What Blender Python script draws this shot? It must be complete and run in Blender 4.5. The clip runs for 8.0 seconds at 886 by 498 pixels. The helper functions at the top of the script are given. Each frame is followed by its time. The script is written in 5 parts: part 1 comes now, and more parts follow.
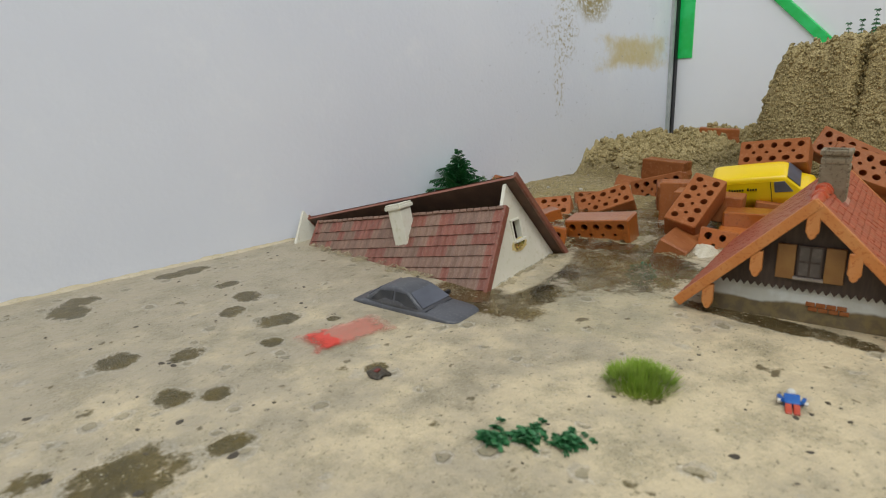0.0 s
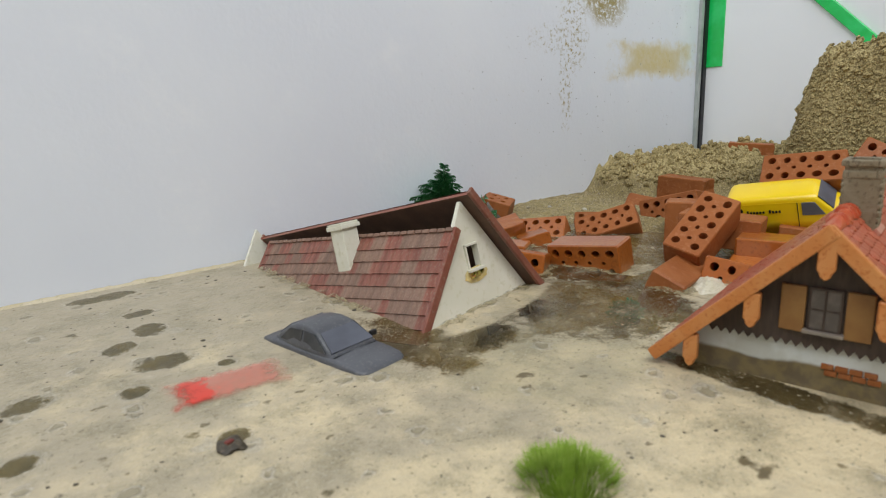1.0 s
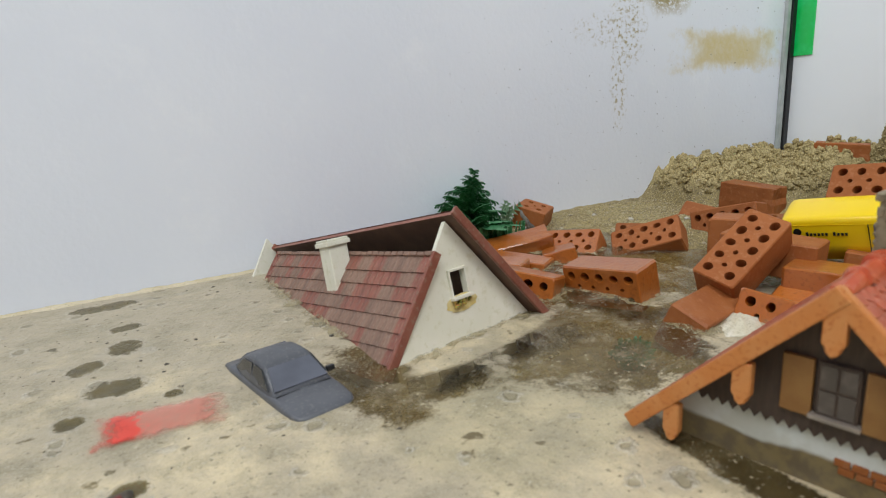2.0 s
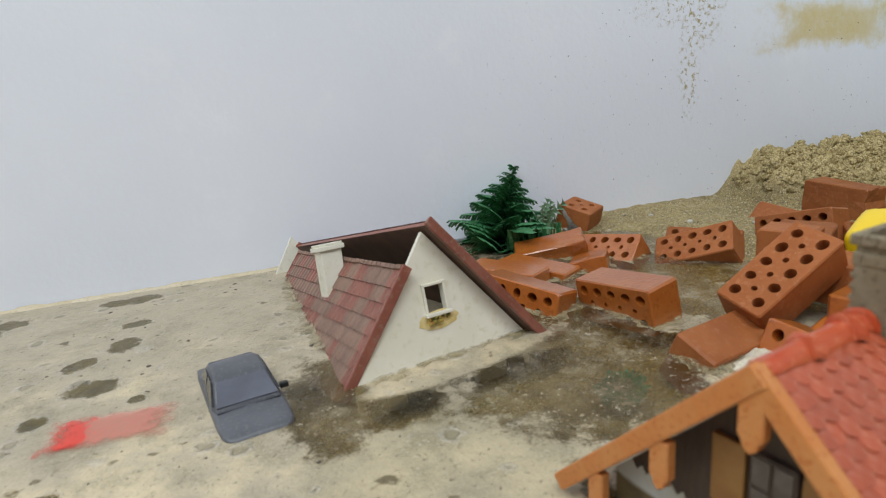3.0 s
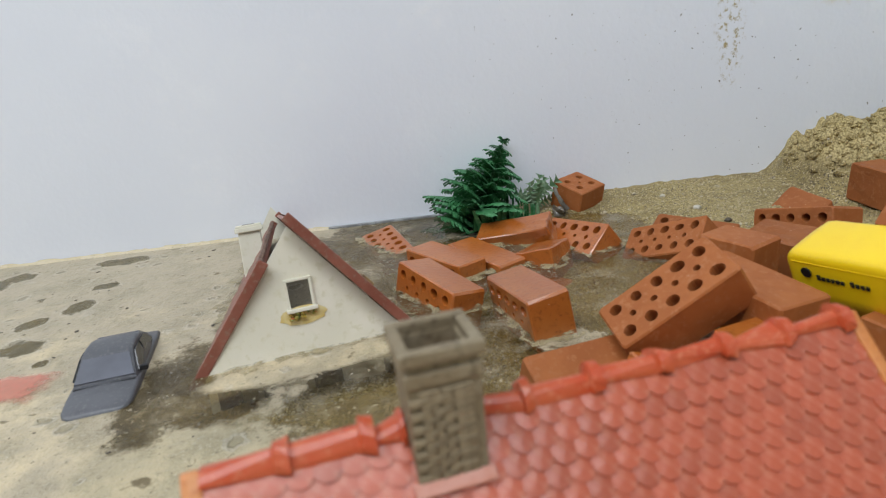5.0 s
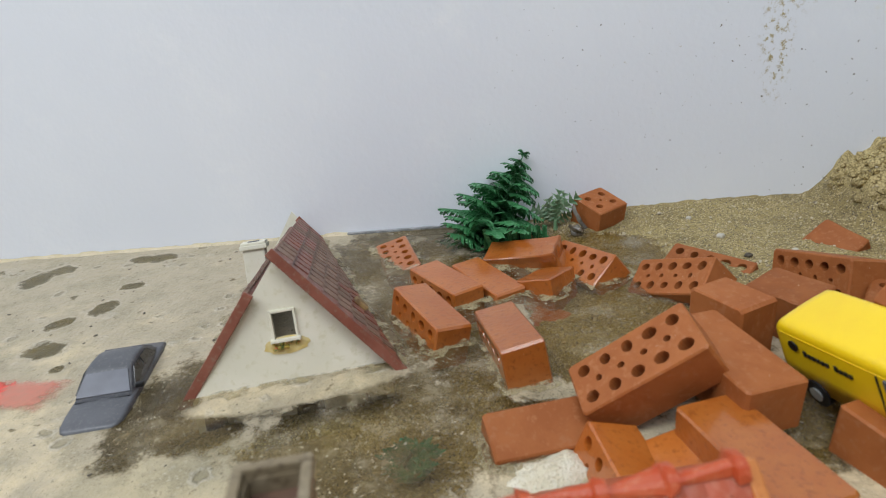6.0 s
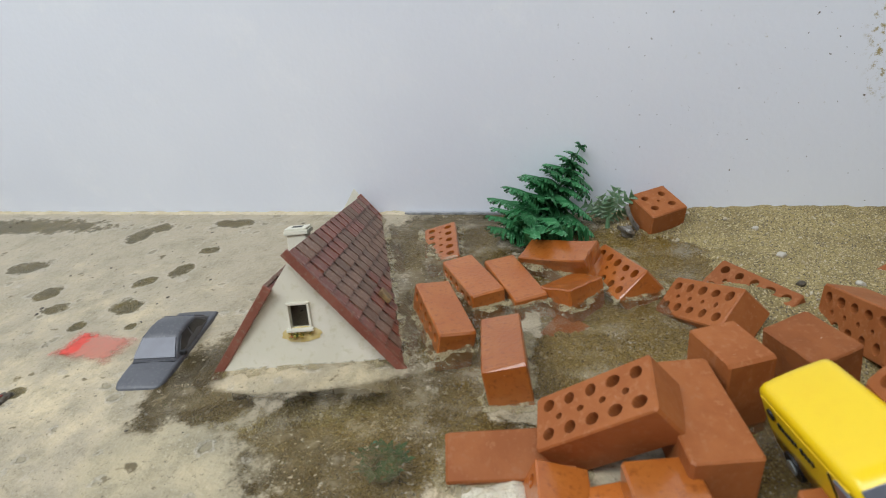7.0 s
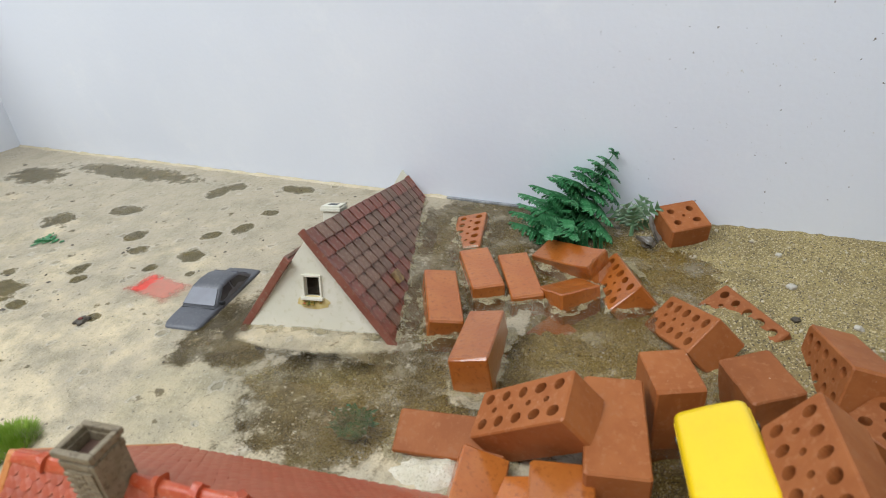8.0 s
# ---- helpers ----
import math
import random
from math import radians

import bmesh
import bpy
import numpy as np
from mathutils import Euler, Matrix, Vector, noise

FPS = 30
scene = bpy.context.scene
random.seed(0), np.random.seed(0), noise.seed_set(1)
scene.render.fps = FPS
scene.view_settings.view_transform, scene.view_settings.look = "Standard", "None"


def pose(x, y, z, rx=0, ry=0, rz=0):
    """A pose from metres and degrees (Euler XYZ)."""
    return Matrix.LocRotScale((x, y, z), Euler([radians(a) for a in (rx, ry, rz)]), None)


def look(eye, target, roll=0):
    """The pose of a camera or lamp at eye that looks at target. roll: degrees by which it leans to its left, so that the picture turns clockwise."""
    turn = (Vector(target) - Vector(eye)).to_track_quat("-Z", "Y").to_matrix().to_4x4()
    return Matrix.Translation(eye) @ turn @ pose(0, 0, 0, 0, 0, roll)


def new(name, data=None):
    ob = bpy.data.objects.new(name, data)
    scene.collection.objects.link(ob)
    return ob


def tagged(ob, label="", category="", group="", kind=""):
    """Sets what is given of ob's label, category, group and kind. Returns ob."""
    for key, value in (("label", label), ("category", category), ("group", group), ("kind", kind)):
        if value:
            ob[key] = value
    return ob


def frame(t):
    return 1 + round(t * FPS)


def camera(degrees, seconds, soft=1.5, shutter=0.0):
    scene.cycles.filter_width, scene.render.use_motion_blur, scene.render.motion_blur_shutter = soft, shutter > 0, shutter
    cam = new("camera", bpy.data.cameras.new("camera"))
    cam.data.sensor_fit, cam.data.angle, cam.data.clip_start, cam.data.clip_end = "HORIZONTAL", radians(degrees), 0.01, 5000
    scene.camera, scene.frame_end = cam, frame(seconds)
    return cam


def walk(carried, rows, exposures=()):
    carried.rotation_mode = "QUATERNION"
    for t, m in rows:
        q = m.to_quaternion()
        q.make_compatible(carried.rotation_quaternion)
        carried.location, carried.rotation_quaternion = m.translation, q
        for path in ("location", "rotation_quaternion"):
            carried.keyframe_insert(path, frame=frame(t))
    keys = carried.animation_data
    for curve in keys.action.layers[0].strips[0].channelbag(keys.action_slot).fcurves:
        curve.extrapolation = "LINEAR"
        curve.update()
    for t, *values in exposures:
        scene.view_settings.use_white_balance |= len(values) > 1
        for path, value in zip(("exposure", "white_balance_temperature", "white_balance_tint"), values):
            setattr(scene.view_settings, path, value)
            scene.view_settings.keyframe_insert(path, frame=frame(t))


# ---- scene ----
cam = camera(74.50, 8.0, soft=1.1)
PATH = [
    (0, (0.01726, 0.05279, 0.08329), (1.30828, 1.48478, -0.44838), -2.55),
    (0.5, (0.04619, 0.05649, 0.07659), (1.30989, 1.52698, -0.41404), -2.44),
    (1, (0.07524, 0.05900, 0.07420), (1.26899, 1.59522, -0.38947), -2.63),
    (1.5, (0.09691, 0.05967, 0.07450), (1.19508, 1.66821, -0.38006), -2.35),
    (1.7, (0.10580, 0.05841, 0.07718), (1.14475, 1.70265, -0.38873), -2.78),
    (2.8, (0.15750, 0.05532, 0.07990), (0.82789, 1.87441, -0.41153), -4.17),
    (3, (0.16641, 0.05396, 0.08133), (0.76617, 1.89367, -0.42440), -4.54),
    (3.5, (0.19026, 0.05368, 0.08924), (0.63238, 1.90826, -0.51497), -5.87),
    (4, (0.21465, 0.05195, 0.08396), (0.52404, 1.93393, -0.51804), -5.81),
    (4.5, (0.23601, 0.04961, 0.08553), (0.43985, 1.93507, -0.54969), -6.18),
    (5, (0.25333, 0.04870, 0.08832), (0.37712, 1.93603, -0.56180), -5.78),
    (5.2, (0.26538, 0.04769, 0.09021), (0.30896, 1.93777, -0.56225), -6.11),
    (6.3, (0.28916, 0.06053, 0.11609), (0.10066, 1.88653, -0.67777), -5.66),
    (6.5, (0.29868, 0.06317, 0.12188), (0.01474, 1.85661, -0.71655), -6.28),
    (7, (0.32304, 0.06576, 0.12657), (-0.20319, 1.78975, -0.74001), -6.54),
    (7.5, (0.34885, 0.06678, 0.12547), (-0.39287, 1.71490, -0.73101), -6.26),
    (8, (0.36563, 0.06707, 0.14236), (-0.47345, 1.61899, -0.79971), -5.03),
]
walk(cam, [(t, look(eye, target, roll)) for t, eye, target, roll in PATH], ((0.0, -0.28, 6500, 10), (1.5, -0.04, 6420, 10), (3.5, -0.02, 6230, 10), (5.0, 0.06, 6260, 10), (7.0, 0.03, 6240, 10), (8.0, 0.18, 6220, 10)))
cam.data.dof.use_dof, cam.data.dof.focus_distance, cam.data.dof.aperture_fstop = True, 0.31, 27.0

# ---- light ----
world = bpy.data.worlds.new("room_light")
scene.world = world
world.use_nodes = True
world.node_tree.nodes["Background"].inputs[0].default_value = (0.79, 0.905, 1.0, 1)
world.node_tree.nodes["Background"].inputs[1].default_value = 0.17
# First is the ceiling light; second is unseen, added to brighten the east wall.
for eye, power in (((0.26, -0.36, 1.2), 10.6), ((-0.45, -0.16, 1.0), 8.6)):
    lamp = bpy.data.lights.new("overhead_lamp", "AREA")
    lamp.shape, lamp.size, lamp.size_y, lamp.energy = "RECTANGLE", 1.0, 0.5, power
    lamp.color = (0.955, 0.98, 1.0)
    lamp_ob = new("overhead_lamp", lamp)
    lamp_ob.matrix_world = look(eye, (0.32, 0.25, 0.0))


# ---- helpers of the scene ----
def part(name, bm, material, parent=None, label=""):
    me = bpy.data.meshes.new(name)
    bm.to_mesh(me)
    bm.free()
    for m in material if isinstance(material, (list, tuple)) else (material,):
        me.materials.append(m)
    ob = new(name, me)
    ob.parent = parent
    if label:
        ob["label"] = label
    return ob


def smooth(ob):
    for p in ob.data.polygons:
        p.use_smooth = True
    return ob


def thing(name, m, label, category, group="", kind=""):
    ob = new(name)
    ob.empty_display_size = 0.01
    ob.matrix_world = m
    return tagged(ob, label, category, group, kind)


def add_box(bm, lo, hi, bevel=0.0, m=None, mat=0):
    sx, sy, sz = (hi[i] - lo[i] for i in range(3))
    c = [(hi[i] + lo[i]) / 2 for i in range(3)]
    r = bmesh.ops.create_cube(bm, size=1, matrix=Matrix.Translation(c) @ Matrix.Diagonal((sx, sy, sz, 1)))
    vs = r["verts"]
    if bevel:
        es = list({e for v in vs for e in v.link_edges})
        r = bmesh.ops.bevel(bm, geom=es, offset=bevel, segments=2, affect="EDGES", profile=0.6)
        vs = list({v for f in r["faces"] for v in f.verts} | {v for v in vs if v.is_valid})
    if m is not None:
        bmesh.ops.transform(bm, matrix=m, verts=vs)
    for f in {f for v in vs for f in v.link_faces}:
        f.material_index = mat
    return vs


def box(lo, hi, bevel=0.0):
    bm = bmesh.new()
    add_box(bm, lo, hi, bevel)
    return bm


def prism(outline, depth, axis="y"):
    """A closed outline of (a, b) pairs, pushed out by depth along an axis."""
    bm = bmesh.new()
    put = {"y": lambda a, b, d: (a, d, b), "x": lambda a, b, d: (d, a, b), "z": lambda a, b, d: (a, b, d)}[axis]
    v0 = [bm.verts.new(put(a, b, 0)) for a, b in outline]
    v1 = [bm.verts.new(put(a, b, depth)) for a, b in outline]
    n = len(outline)
    bm.faces.new(v0)
    bm.faces.new(v1[::-1])
    for i in range(n):
        bm.faces.new((v0[i], v1[i], v1[(i + 1) % n], v0[(i + 1) % n]))
    bmesh.ops.recalc_face_normals(bm, faces=bm.faces)
    return bm


def lerp(a, b, t):
    return a + (b - a) * t


def sstep(a, b, x):
    t = max(0.0, min(1.0, (x - a) / (b - a)))
    return t * t * (3 - 2 * t)


# ---- materials ----
class Mat:
    """A node material: colours blended by noise at two scales, with bump."""

    def __init__(self, name, colour, second=None, third=None, scale=200.0, fine=1500.0, rough=0.6, bump=0.15, vary=0.0, metal=0.0, coat=0.0, spec=0.5, sss=0.0, stretch=(1, 1, 1), specks=None):
        m = bpy.data.materials.new(name)
        m.use_nodes = True
        self.m, nt = m, m.node_tree
        self.nt = nt
        b = nt.nodes["Principled BSDF"]
        self.b = b
        b.inputs["Roughness"].default_value, b.inputs["Metallic"].default_value = rough, metal
        b.inputs["Coat Weight"].default_value, b.inputs["Specular IOR Level"].default_value = coat, spec
        b.inputs["Coat Roughness"].default_value = 0.12
        if sss:
            b.inputs["Subsurface Weight"].default_value = sss
            b.inputs["Subsurface Radius"].default_value = (0.004, 0.003, 0.002)
        self.co = nt.nodes.new("ShaderNodeTexCoord").outputs["Object"]
        if stretch != (1, 1, 1):
            mp = nt.nodes.new("ShaderNodeMapping")
            mp.inputs["Scale"].default_value = stretch
            nt.links.new(self.co, mp.inputs["Vector"])
            self.co = mp.outputs[0]
        self.big = self.noise(scale, 5)
        self.small = self.noise(fine, 3)
        c = self.rgb(colour)
        if second:
            c = self.mix(self.ramp(self.big, 0.38, 0.66), c, self.rgb(second))
        if third:
            c = self.mix(self.ramp(self.small, 0.52, 0.70), c, self.rgb(third))
        if vary:
            info = nt.nodes.new("ShaderNodeObjectInfo")
            hsv = nt.nodes.new("ShaderNodeHueSaturation")
            nt.links.new(self.math("MULTIPLY_ADD", info.outputs["Random"], vary, 1 - vary / 2), hsv.inputs["Value"])
            nt.links.new(c, hsv.inputs["Color"])
            c = hsv.outputs[0]
        if specks:
            c = self.mix(self.ramp(self.noise(800, 2, 0.5), 0.765, 0.80), c, self.rgb(specks))
        self.colour = c
        nt.links.new(c, b.inputs["Base Color"])
        if bump:
            bp = nt.nodes.new("ShaderNodeBump")
            bp.inputs["Strength"].default_value, bp.inputs["Distance"].default_value = bump, 0.0008
            nt.links.new(self.math("ADD", self.small, self.big), bp.inputs["Height"])
            nt.links.new(bp.outputs[0], b.inputs["Normal"])

    def noise(self, scale, detail=4, rough=0.6):
        n = self.nt.nodes.new("ShaderNodeTexNoise")
        n.inputs["Scale"].default_value, n.inputs["Detail"].default_value, n.inputs["Roughness"].default_value = scale, detail, rough
        self.nt.links.new(self.co, n.inputs["Vector"])
        return n.outputs[0]

    def rgb(self, c):
        n = self.nt.nodes.new("ShaderNodeRGB")
        n.outputs[0].default_value = (*c, 1)
        return n.outputs[0]

    def ramp(self, s, lo, hi):
        n = self.nt.nodes.new("ShaderNodeMapRange")
        n.interpolation_type = "SMOOTHSTEP"
        n.inputs["From Min"].default_value, n.inputs["From Max"].default_value = lo, hi
        self.nt.links.new(s, n.inputs["Value"])
        return n.outputs[0]

    def math(self, op, a, b=None, c=None):
        n = self.nt.nodes.new("ShaderNodeMath")
        n.operation = op
        for i, v in enumerate((a, b, c)):
            if v is None:
                continue
            if isinstance(v, (int, float)):
                n.inputs[i].default_value = v
            else:
                self.nt.links.new(v, n.inputs[i])
        return n.outputs[0]

    def mix(self, f, a, b):
        n = self.nt.nodes.new("ShaderNodeMix")
        n.data_type = "RGBA"
        if isinstance(f, (int, float)):
            n.inputs[0].default_value = f
        else:
            self.nt.links.new(f, n.inputs[0])
        self.nt.links.new(a, n.inputs[6])
        self.nt.links.new(b, n.inputs[7])
        return n.outputs[2]

    def split(self):
        s = self.nt.nodes.new("ShaderNodeSeparateXYZ")
        self.nt.links.new(self.co, s.inputs[0])
        return s.outputs

    def blob(self, x, y, cx, cy, rx, ry):
        """Squared, scaled distance from a centre: 1 on the rim of an ellipse."""
        a = self.math("DIVIDE", self.math("SUBTRACT", x, cx), rx)
        b = self.math("DIVIDE", self.math("SUBTRACT", y, cy), ry)
        return self.math("ADD", self.math("MULTIPLY", a, a), self.math("MULTIPLY", b, b))


BRICK = Mat("fired_clay", (0.262, 0.080, 0.020), (0.318, 0.106, 0.030), (0.32, 0.120, 0.044), scale=70, fine=500, rough=0.6, bump=0.18, vary=0.28, spec=0.25, coat=0.08, specks=(0.55, 0.42, 0.32)).m
BRICK_WET = Mat("wet_clay", (0.37, 0.100, 0.014), (0.42, 0.130, 0.022), (0.28, 0.076, 0.012), scale=70, fine=600, rough=0.30, bump=0.20, vary=0.30, coat=0.6, specks=(0.50, 0.36, 0.26)).m
CREAM = Mat("cream_plastic", (0.68, 0.655, 0.53), (0.73, 0.70, 0.59), (0.62, 0.59, 0.44), scale=60, fine=300, rough=0.38, bump=0.05).m
ROOF_RED = Mat("red_brown_plastic", (0.205, 0.064, 0.040), (0.26, 0.095, 0.062), (0.24, 0.14, 0.095), scale=70, fine=700, rough=0.38, bump=0.15, vary=0.28).m
ROOF_GREY = Mat("worn_tile", (0.215, 0.125, 0.085), (0.165, 0.085, 0.056), (0.27, 0.19, 0.14), scale=90, fine=800, rough=0.5, bump=0.15, vary=0.3).m
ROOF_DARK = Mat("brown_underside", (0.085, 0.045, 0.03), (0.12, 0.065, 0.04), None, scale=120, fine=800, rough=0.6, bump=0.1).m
TILE_PINK = Mat("orange_tile", (0.375, 0.070, 0.026), (0.395, 0.094, 0.042), (0.43, 0.130, 0.070), scale=110, fine=900, rough=0.45, bump=0.1, vary=0.25, sss=0.15, coat=0.2).m
RIDGE = Mat("orange_ridge", (0.44, 0.062, 0.018), (0.48, 0.095, 0.034), (0.54, 0.16, 0.08), scale=130, fine=900, rough=0.35, bump=0.1, sss=0.15).m
VERGE = Mat("ochre_board", (0.52, 0.185, 0.045), (0.55, 0.23, 0.070), (0.42, 0.125, 0.025), scale=100, fine=900, rough=0.4, bump=0.1, sss=0.1).m
TIMBER = Mat("dark_timber", (0.045, 0.028, 0.02), (0.065, 0.042, 0.03), None, scale=150, fine=900, rough=0.6, bump=0.2, stretch=(1, 6, 1)).m
SHUTTER = Mat("brown_shutter", (0.22, 0.10, 0.025), (0.26, 0.13, 0.035), None, scale=150, fine=900, rough=0.5, bump=0.1).m
plaster = Mat("white_plaster", (0.62, 0.64, 0.61), (0.50, 0.50, 0.44), None, scale=90, fine=700, rough=0.6, bump=0.08)
pz_ = plaster.split()[2]
tide = plaster.math("ADD", pz_, plaster.math("MULTIPLY_ADD", plaster.noise(55, 3, 0.5), 0.008, -0.004))
mud_c = plaster.mix(plaster.ramp(plaster.noise(240, 5, 0.65), 0.40, 0.62), plaster.rgb((0.17, 0.112, 0.024)), plaster.rgb((0.10, 0.062, 0.015)))
c = plaster.mix(plaster.math("MULTIPLY", plaster.ramp(tide, 0.0072, 0.0058), 0.92), plaster.colour, mud_c)
plaster.nt.links.new(c, plaster.b.inputs["Base Color"])
PLASTER = plaster.m
STONE = Mat("grey_brown_stone", (0.205, 0.16, 0.095), (0.26, 0.215, 0.14), (0.12, 0.088, 0.05), scale=160, fine=900, rough=0.6, bump=0.25, vary=0.35).m
YELLOW = Mat("yellow_paint", (0.86, 0.60, 0.004), (0.84, 0.56, 0.006), None, scale=60, fine=900, rough=0.32, bump=0.04, coat=0.25).m
BLACK = Mat("black_plastic", (0.012, 0.012, 0.013), None, None, rough=0.45, bump=0.05).m
GREY_CAR = Mat("grey_paint", (0.074, 0.077, 0.086), (0.094, 0.097, 0.108), (0.13, 0.13, 0.135), scale=90, fine=900, rough=0.42, bump=0.06).m
CAR_GLASS = Mat("smoky_window", (0.115, 0.122, 0.148), (0.085, 0.09, 0.108), None, scale=60, fine=700, rough=0.3, bump=0.03).m
red_mat = Mat("red_paint_under_foam", (0.55, 0.07, 0.045), (0.60, 0.20, 0.14), None, scale=90, fine=600, rough=0.45, bump=0.1)
rx_, ry_, rz_ = red_mat.split()
edge = red_mat.math("MAXIMUM", red_mat.math("DIVIDE", red_mat.math("ABSOLUTE", rx_), 0.0160), red_mat.math("DIVIDE", red_mat.math("ABSOLUTE", ry_), 0.0086))
edge = red_mat.math("ADD", edge, red_mat.math("MULTIPLY_ADD", red_mat.noise(300, 6, 0.7), 1.1, -0.55))
pale = red_mat.math("MULTIPLY", red_mat.ramp(red_mat.math("ADD", rx_, red_mat.math("MULTIPLY_ADD", red_mat.noise(210, 5, 0.7), 0.016, -0.008)), -0.0075, -0.0045), red_mat.math("MULTIPLY_ADD", red_mat.noise(420, 5, 0.7), 0.7, 0.35))
c = red_mat.mix(pale, red_mat.rgb((0.62, 0.055, 0.032)), red_mat.rgb((0.64, 0.30, 0.215)))
red_mat.nt.links.new(red_mat.math("MULTIPLY", red_mat.ramp(edge, 1.08, 0.55), red_mat.math("MULTIPLY_ADD", pale, -0.45, 1.0)), red_mat.b.inputs["Alpha"])
red_mat.nt.links.new(c, red_mat.b.inputs["Base Color"])
RED_CAR = red_mat.m
SILL = Mat("grey_sill", (0.20, 0.17, 0.14), (0.26, 0.22, 0.18), None, scale=200, fine=900, rough=0.5, bump=0.1).m
WINDOW = Mat("dim_window", (0.075, 0.062, 0.055), (0.12, 0.10, 0.09), None, scale=200, fine=900, rough=0.25, bump=0.02).m
FIR = Mat("dark_green_plastic", (0.022, 0.135, 0.040), (0.050, 0.200, 0.070), (0.16, 0.34, 0.19), scale=160, fine=700, rough=0.5, bump=0.2, vary=0.3).m
GRASS = Mat("grass_fibre", (0.24, 0.37, 0.035), (0.34, 0.46, 0.08), None, scale=300, fine=900, rough=0.6, bump=0.0).m
TAPE = Mat("green_tape", (0.006, 0.56, 0.095), (0.02, 0.66, 0.16), None, scale=60, fine=600, rough=0.22, bump=0.08, sss=0.1, coat=0.4).m
SEAL = Mat("black_silicone", (0.01, 0.01, 0.011), None, None, rough=0.4, bump=0.05).m
SEAM = Mat("glass_edge", (0.33, 0.36, 0.34), (0.45, 0.48, 0.46), None, scale=60, fine=400, rough=0.3, bump=0.03).m

sand_mat = Mat("wet_sand", (0.275, 0.212, 0.080), (0.190, 0.142, 0.050), None, scale=45, fine=1100, rough=0.7, bump=0.5)
grain = sand_mat.nt.nodes.new("ShaderNodeTexVoronoi")
grain.inputs["Scale"].default_value = 2300
sand_mat.nt.links.new(sand_mat.co, grain.inputs["Vector"])
tone = sand_mat.nt.nodes.new("ShaderNodeSeparateColor")
sand_mat.nt.links.new(grain.outputs["Color"], tone.inputs[0])
c = sand_mat.mix(sand_mat.ramp(tone.outputs[0], 0.80, 0.90), sand_mat.colour, sand_mat.rgb((0.50, 0.41, 0.23)))
c = sand_mat.mix(sand_mat.ramp(tone.outputs[1], 0.82, 0.88), c, sand_mat.rgb((0.06, 0.045, 0.03)))
sz_ = sand_mat.split()[2]
dry = sand_mat.mix(sand_mat.ramp(sand_mat.small, 0.40, 0.62), sand_mat.rgb((0.47, 0.375, 0.170)), sand_mat.rgb((0.185, 0.138, 0.050)))
c = sand_mat.mix(sand_mat.ramp(sand_mat.math("ADD", sz_, sand_mat.math("MULTIPLY", sand_mat.big, 0.008)), 0.015, 0.028), c, dry)
sand_mat.nt.links.new(c, sand_mat.b.inputs["Base Color"])
SAND = sand_mat.m

wall_mat = Mat("white_glass_lining", (0.725, 0.75, 0.805), (0.755, 0.777, 0.822), None, scale=7, fine=40, rough=0.33, bump=0.0)
wx, wy, wz = wall_mat.split()
warp = wall_mat.noise(60, 5)
fine_warp = wall_mat.noise(260, 5, 0.7)
box_d = wall_mat.math("MAXIMUM", wall_mat.math("DIVIDE", wall_mat.math("ABSOLUTE", wall_mat.math("SUBTRACT", wx, 0.560)), 0.052), wall_mat.math("DIVIDE", wall_mat.math("ABSOLUTE", wall_mat.math("SUBTRACT", wz, 0.1085)), 0.0125))
d = wall_mat.math("ADD", box_d, wall_mat.math("ADD", wall_mat.math("MULTIPLY_ADD", warp, 1.5, -0.75), wall_mat.math("MULTIPLY_ADD", fine_warp, 0.9, -0.45)))
f = wall_mat.math("MULTIPLY", wall_mat.ramp(d, 1.35, 0.50), wall_mat.math("MULTIPLY_ADD", fine_warp, 0.60, 0.48))
c = wall_mat.mix(f, wall_mat.colour, wall_mat.rgb((0.58, 0.45, 0.13)))
speck = wall_mat.noise(300, 6, 0.75)
for cx, cz, rx, rz, lo in ((0.487, 0.156, 0.030, 0.024, 0.40), (0.447, 0.128, 0.018, 0.034, 0.50), (0.438, 0.095, 0.009, 0.046, 0.51), (0.418, 0.122, 0.022, 0.012, 0.52), (0.600, 0.160, 0.030, 0.050, 0.60), (0.40, 0.070, 0.05, 0.05, 0.62)):
    d = wall_mat.math("ADD", wall_mat.blob(wx, wz, cx, cz, rx, rz), wall_mat.math("MULTIPLY_ADD", warp, 1.6, -0.8))
    f = wall_mat.math("MULTIPLY", wall_mat.ramp(d, 1.3, 0.1), wall_mat.ramp(speck, lo, lo + 0.12))
    c = wall_mat.mix(f, c, wall_mat.rgb((0.32, 0.25, 0.085)))
dots = wall_mat.math("MULTIPLY", wall_mat.ramp(wall_mat.noise(430, 2, 0.5), 0.728, 0.752), wall_mat.ramp(wx, 0.24, 0.42))
c = wall_mat.mix(dots, c, wall_mat.rgb((0.10, 0.08, 0.05)))
scuff = wall_mat.math("MULTIPLY", wall_mat.ramp(wall_mat.noise(16, 7, 0.75), 0.52, 0.74), 0.45)
c = wall_mat.mix(scuff, c, wall_mat.rgb((0.84, 0.85, 0.86)))
wall_mat.nt.links.new(c, wall_mat.b.inputs["Base Color"])
peel = wall_mat.nt.nodes.new("ShaderNodeBump")
peel.inputs["Strength"].default_value, peel.inputs["Distance"].default_value = 0.22, 0.0006
wall_mat.nt.links.new(wall_mat.math("ADD", wall_mat.noise(330, 3, 0.5), wall_mat.noise(90, 4, 0.6)), peel.inputs["Height"])
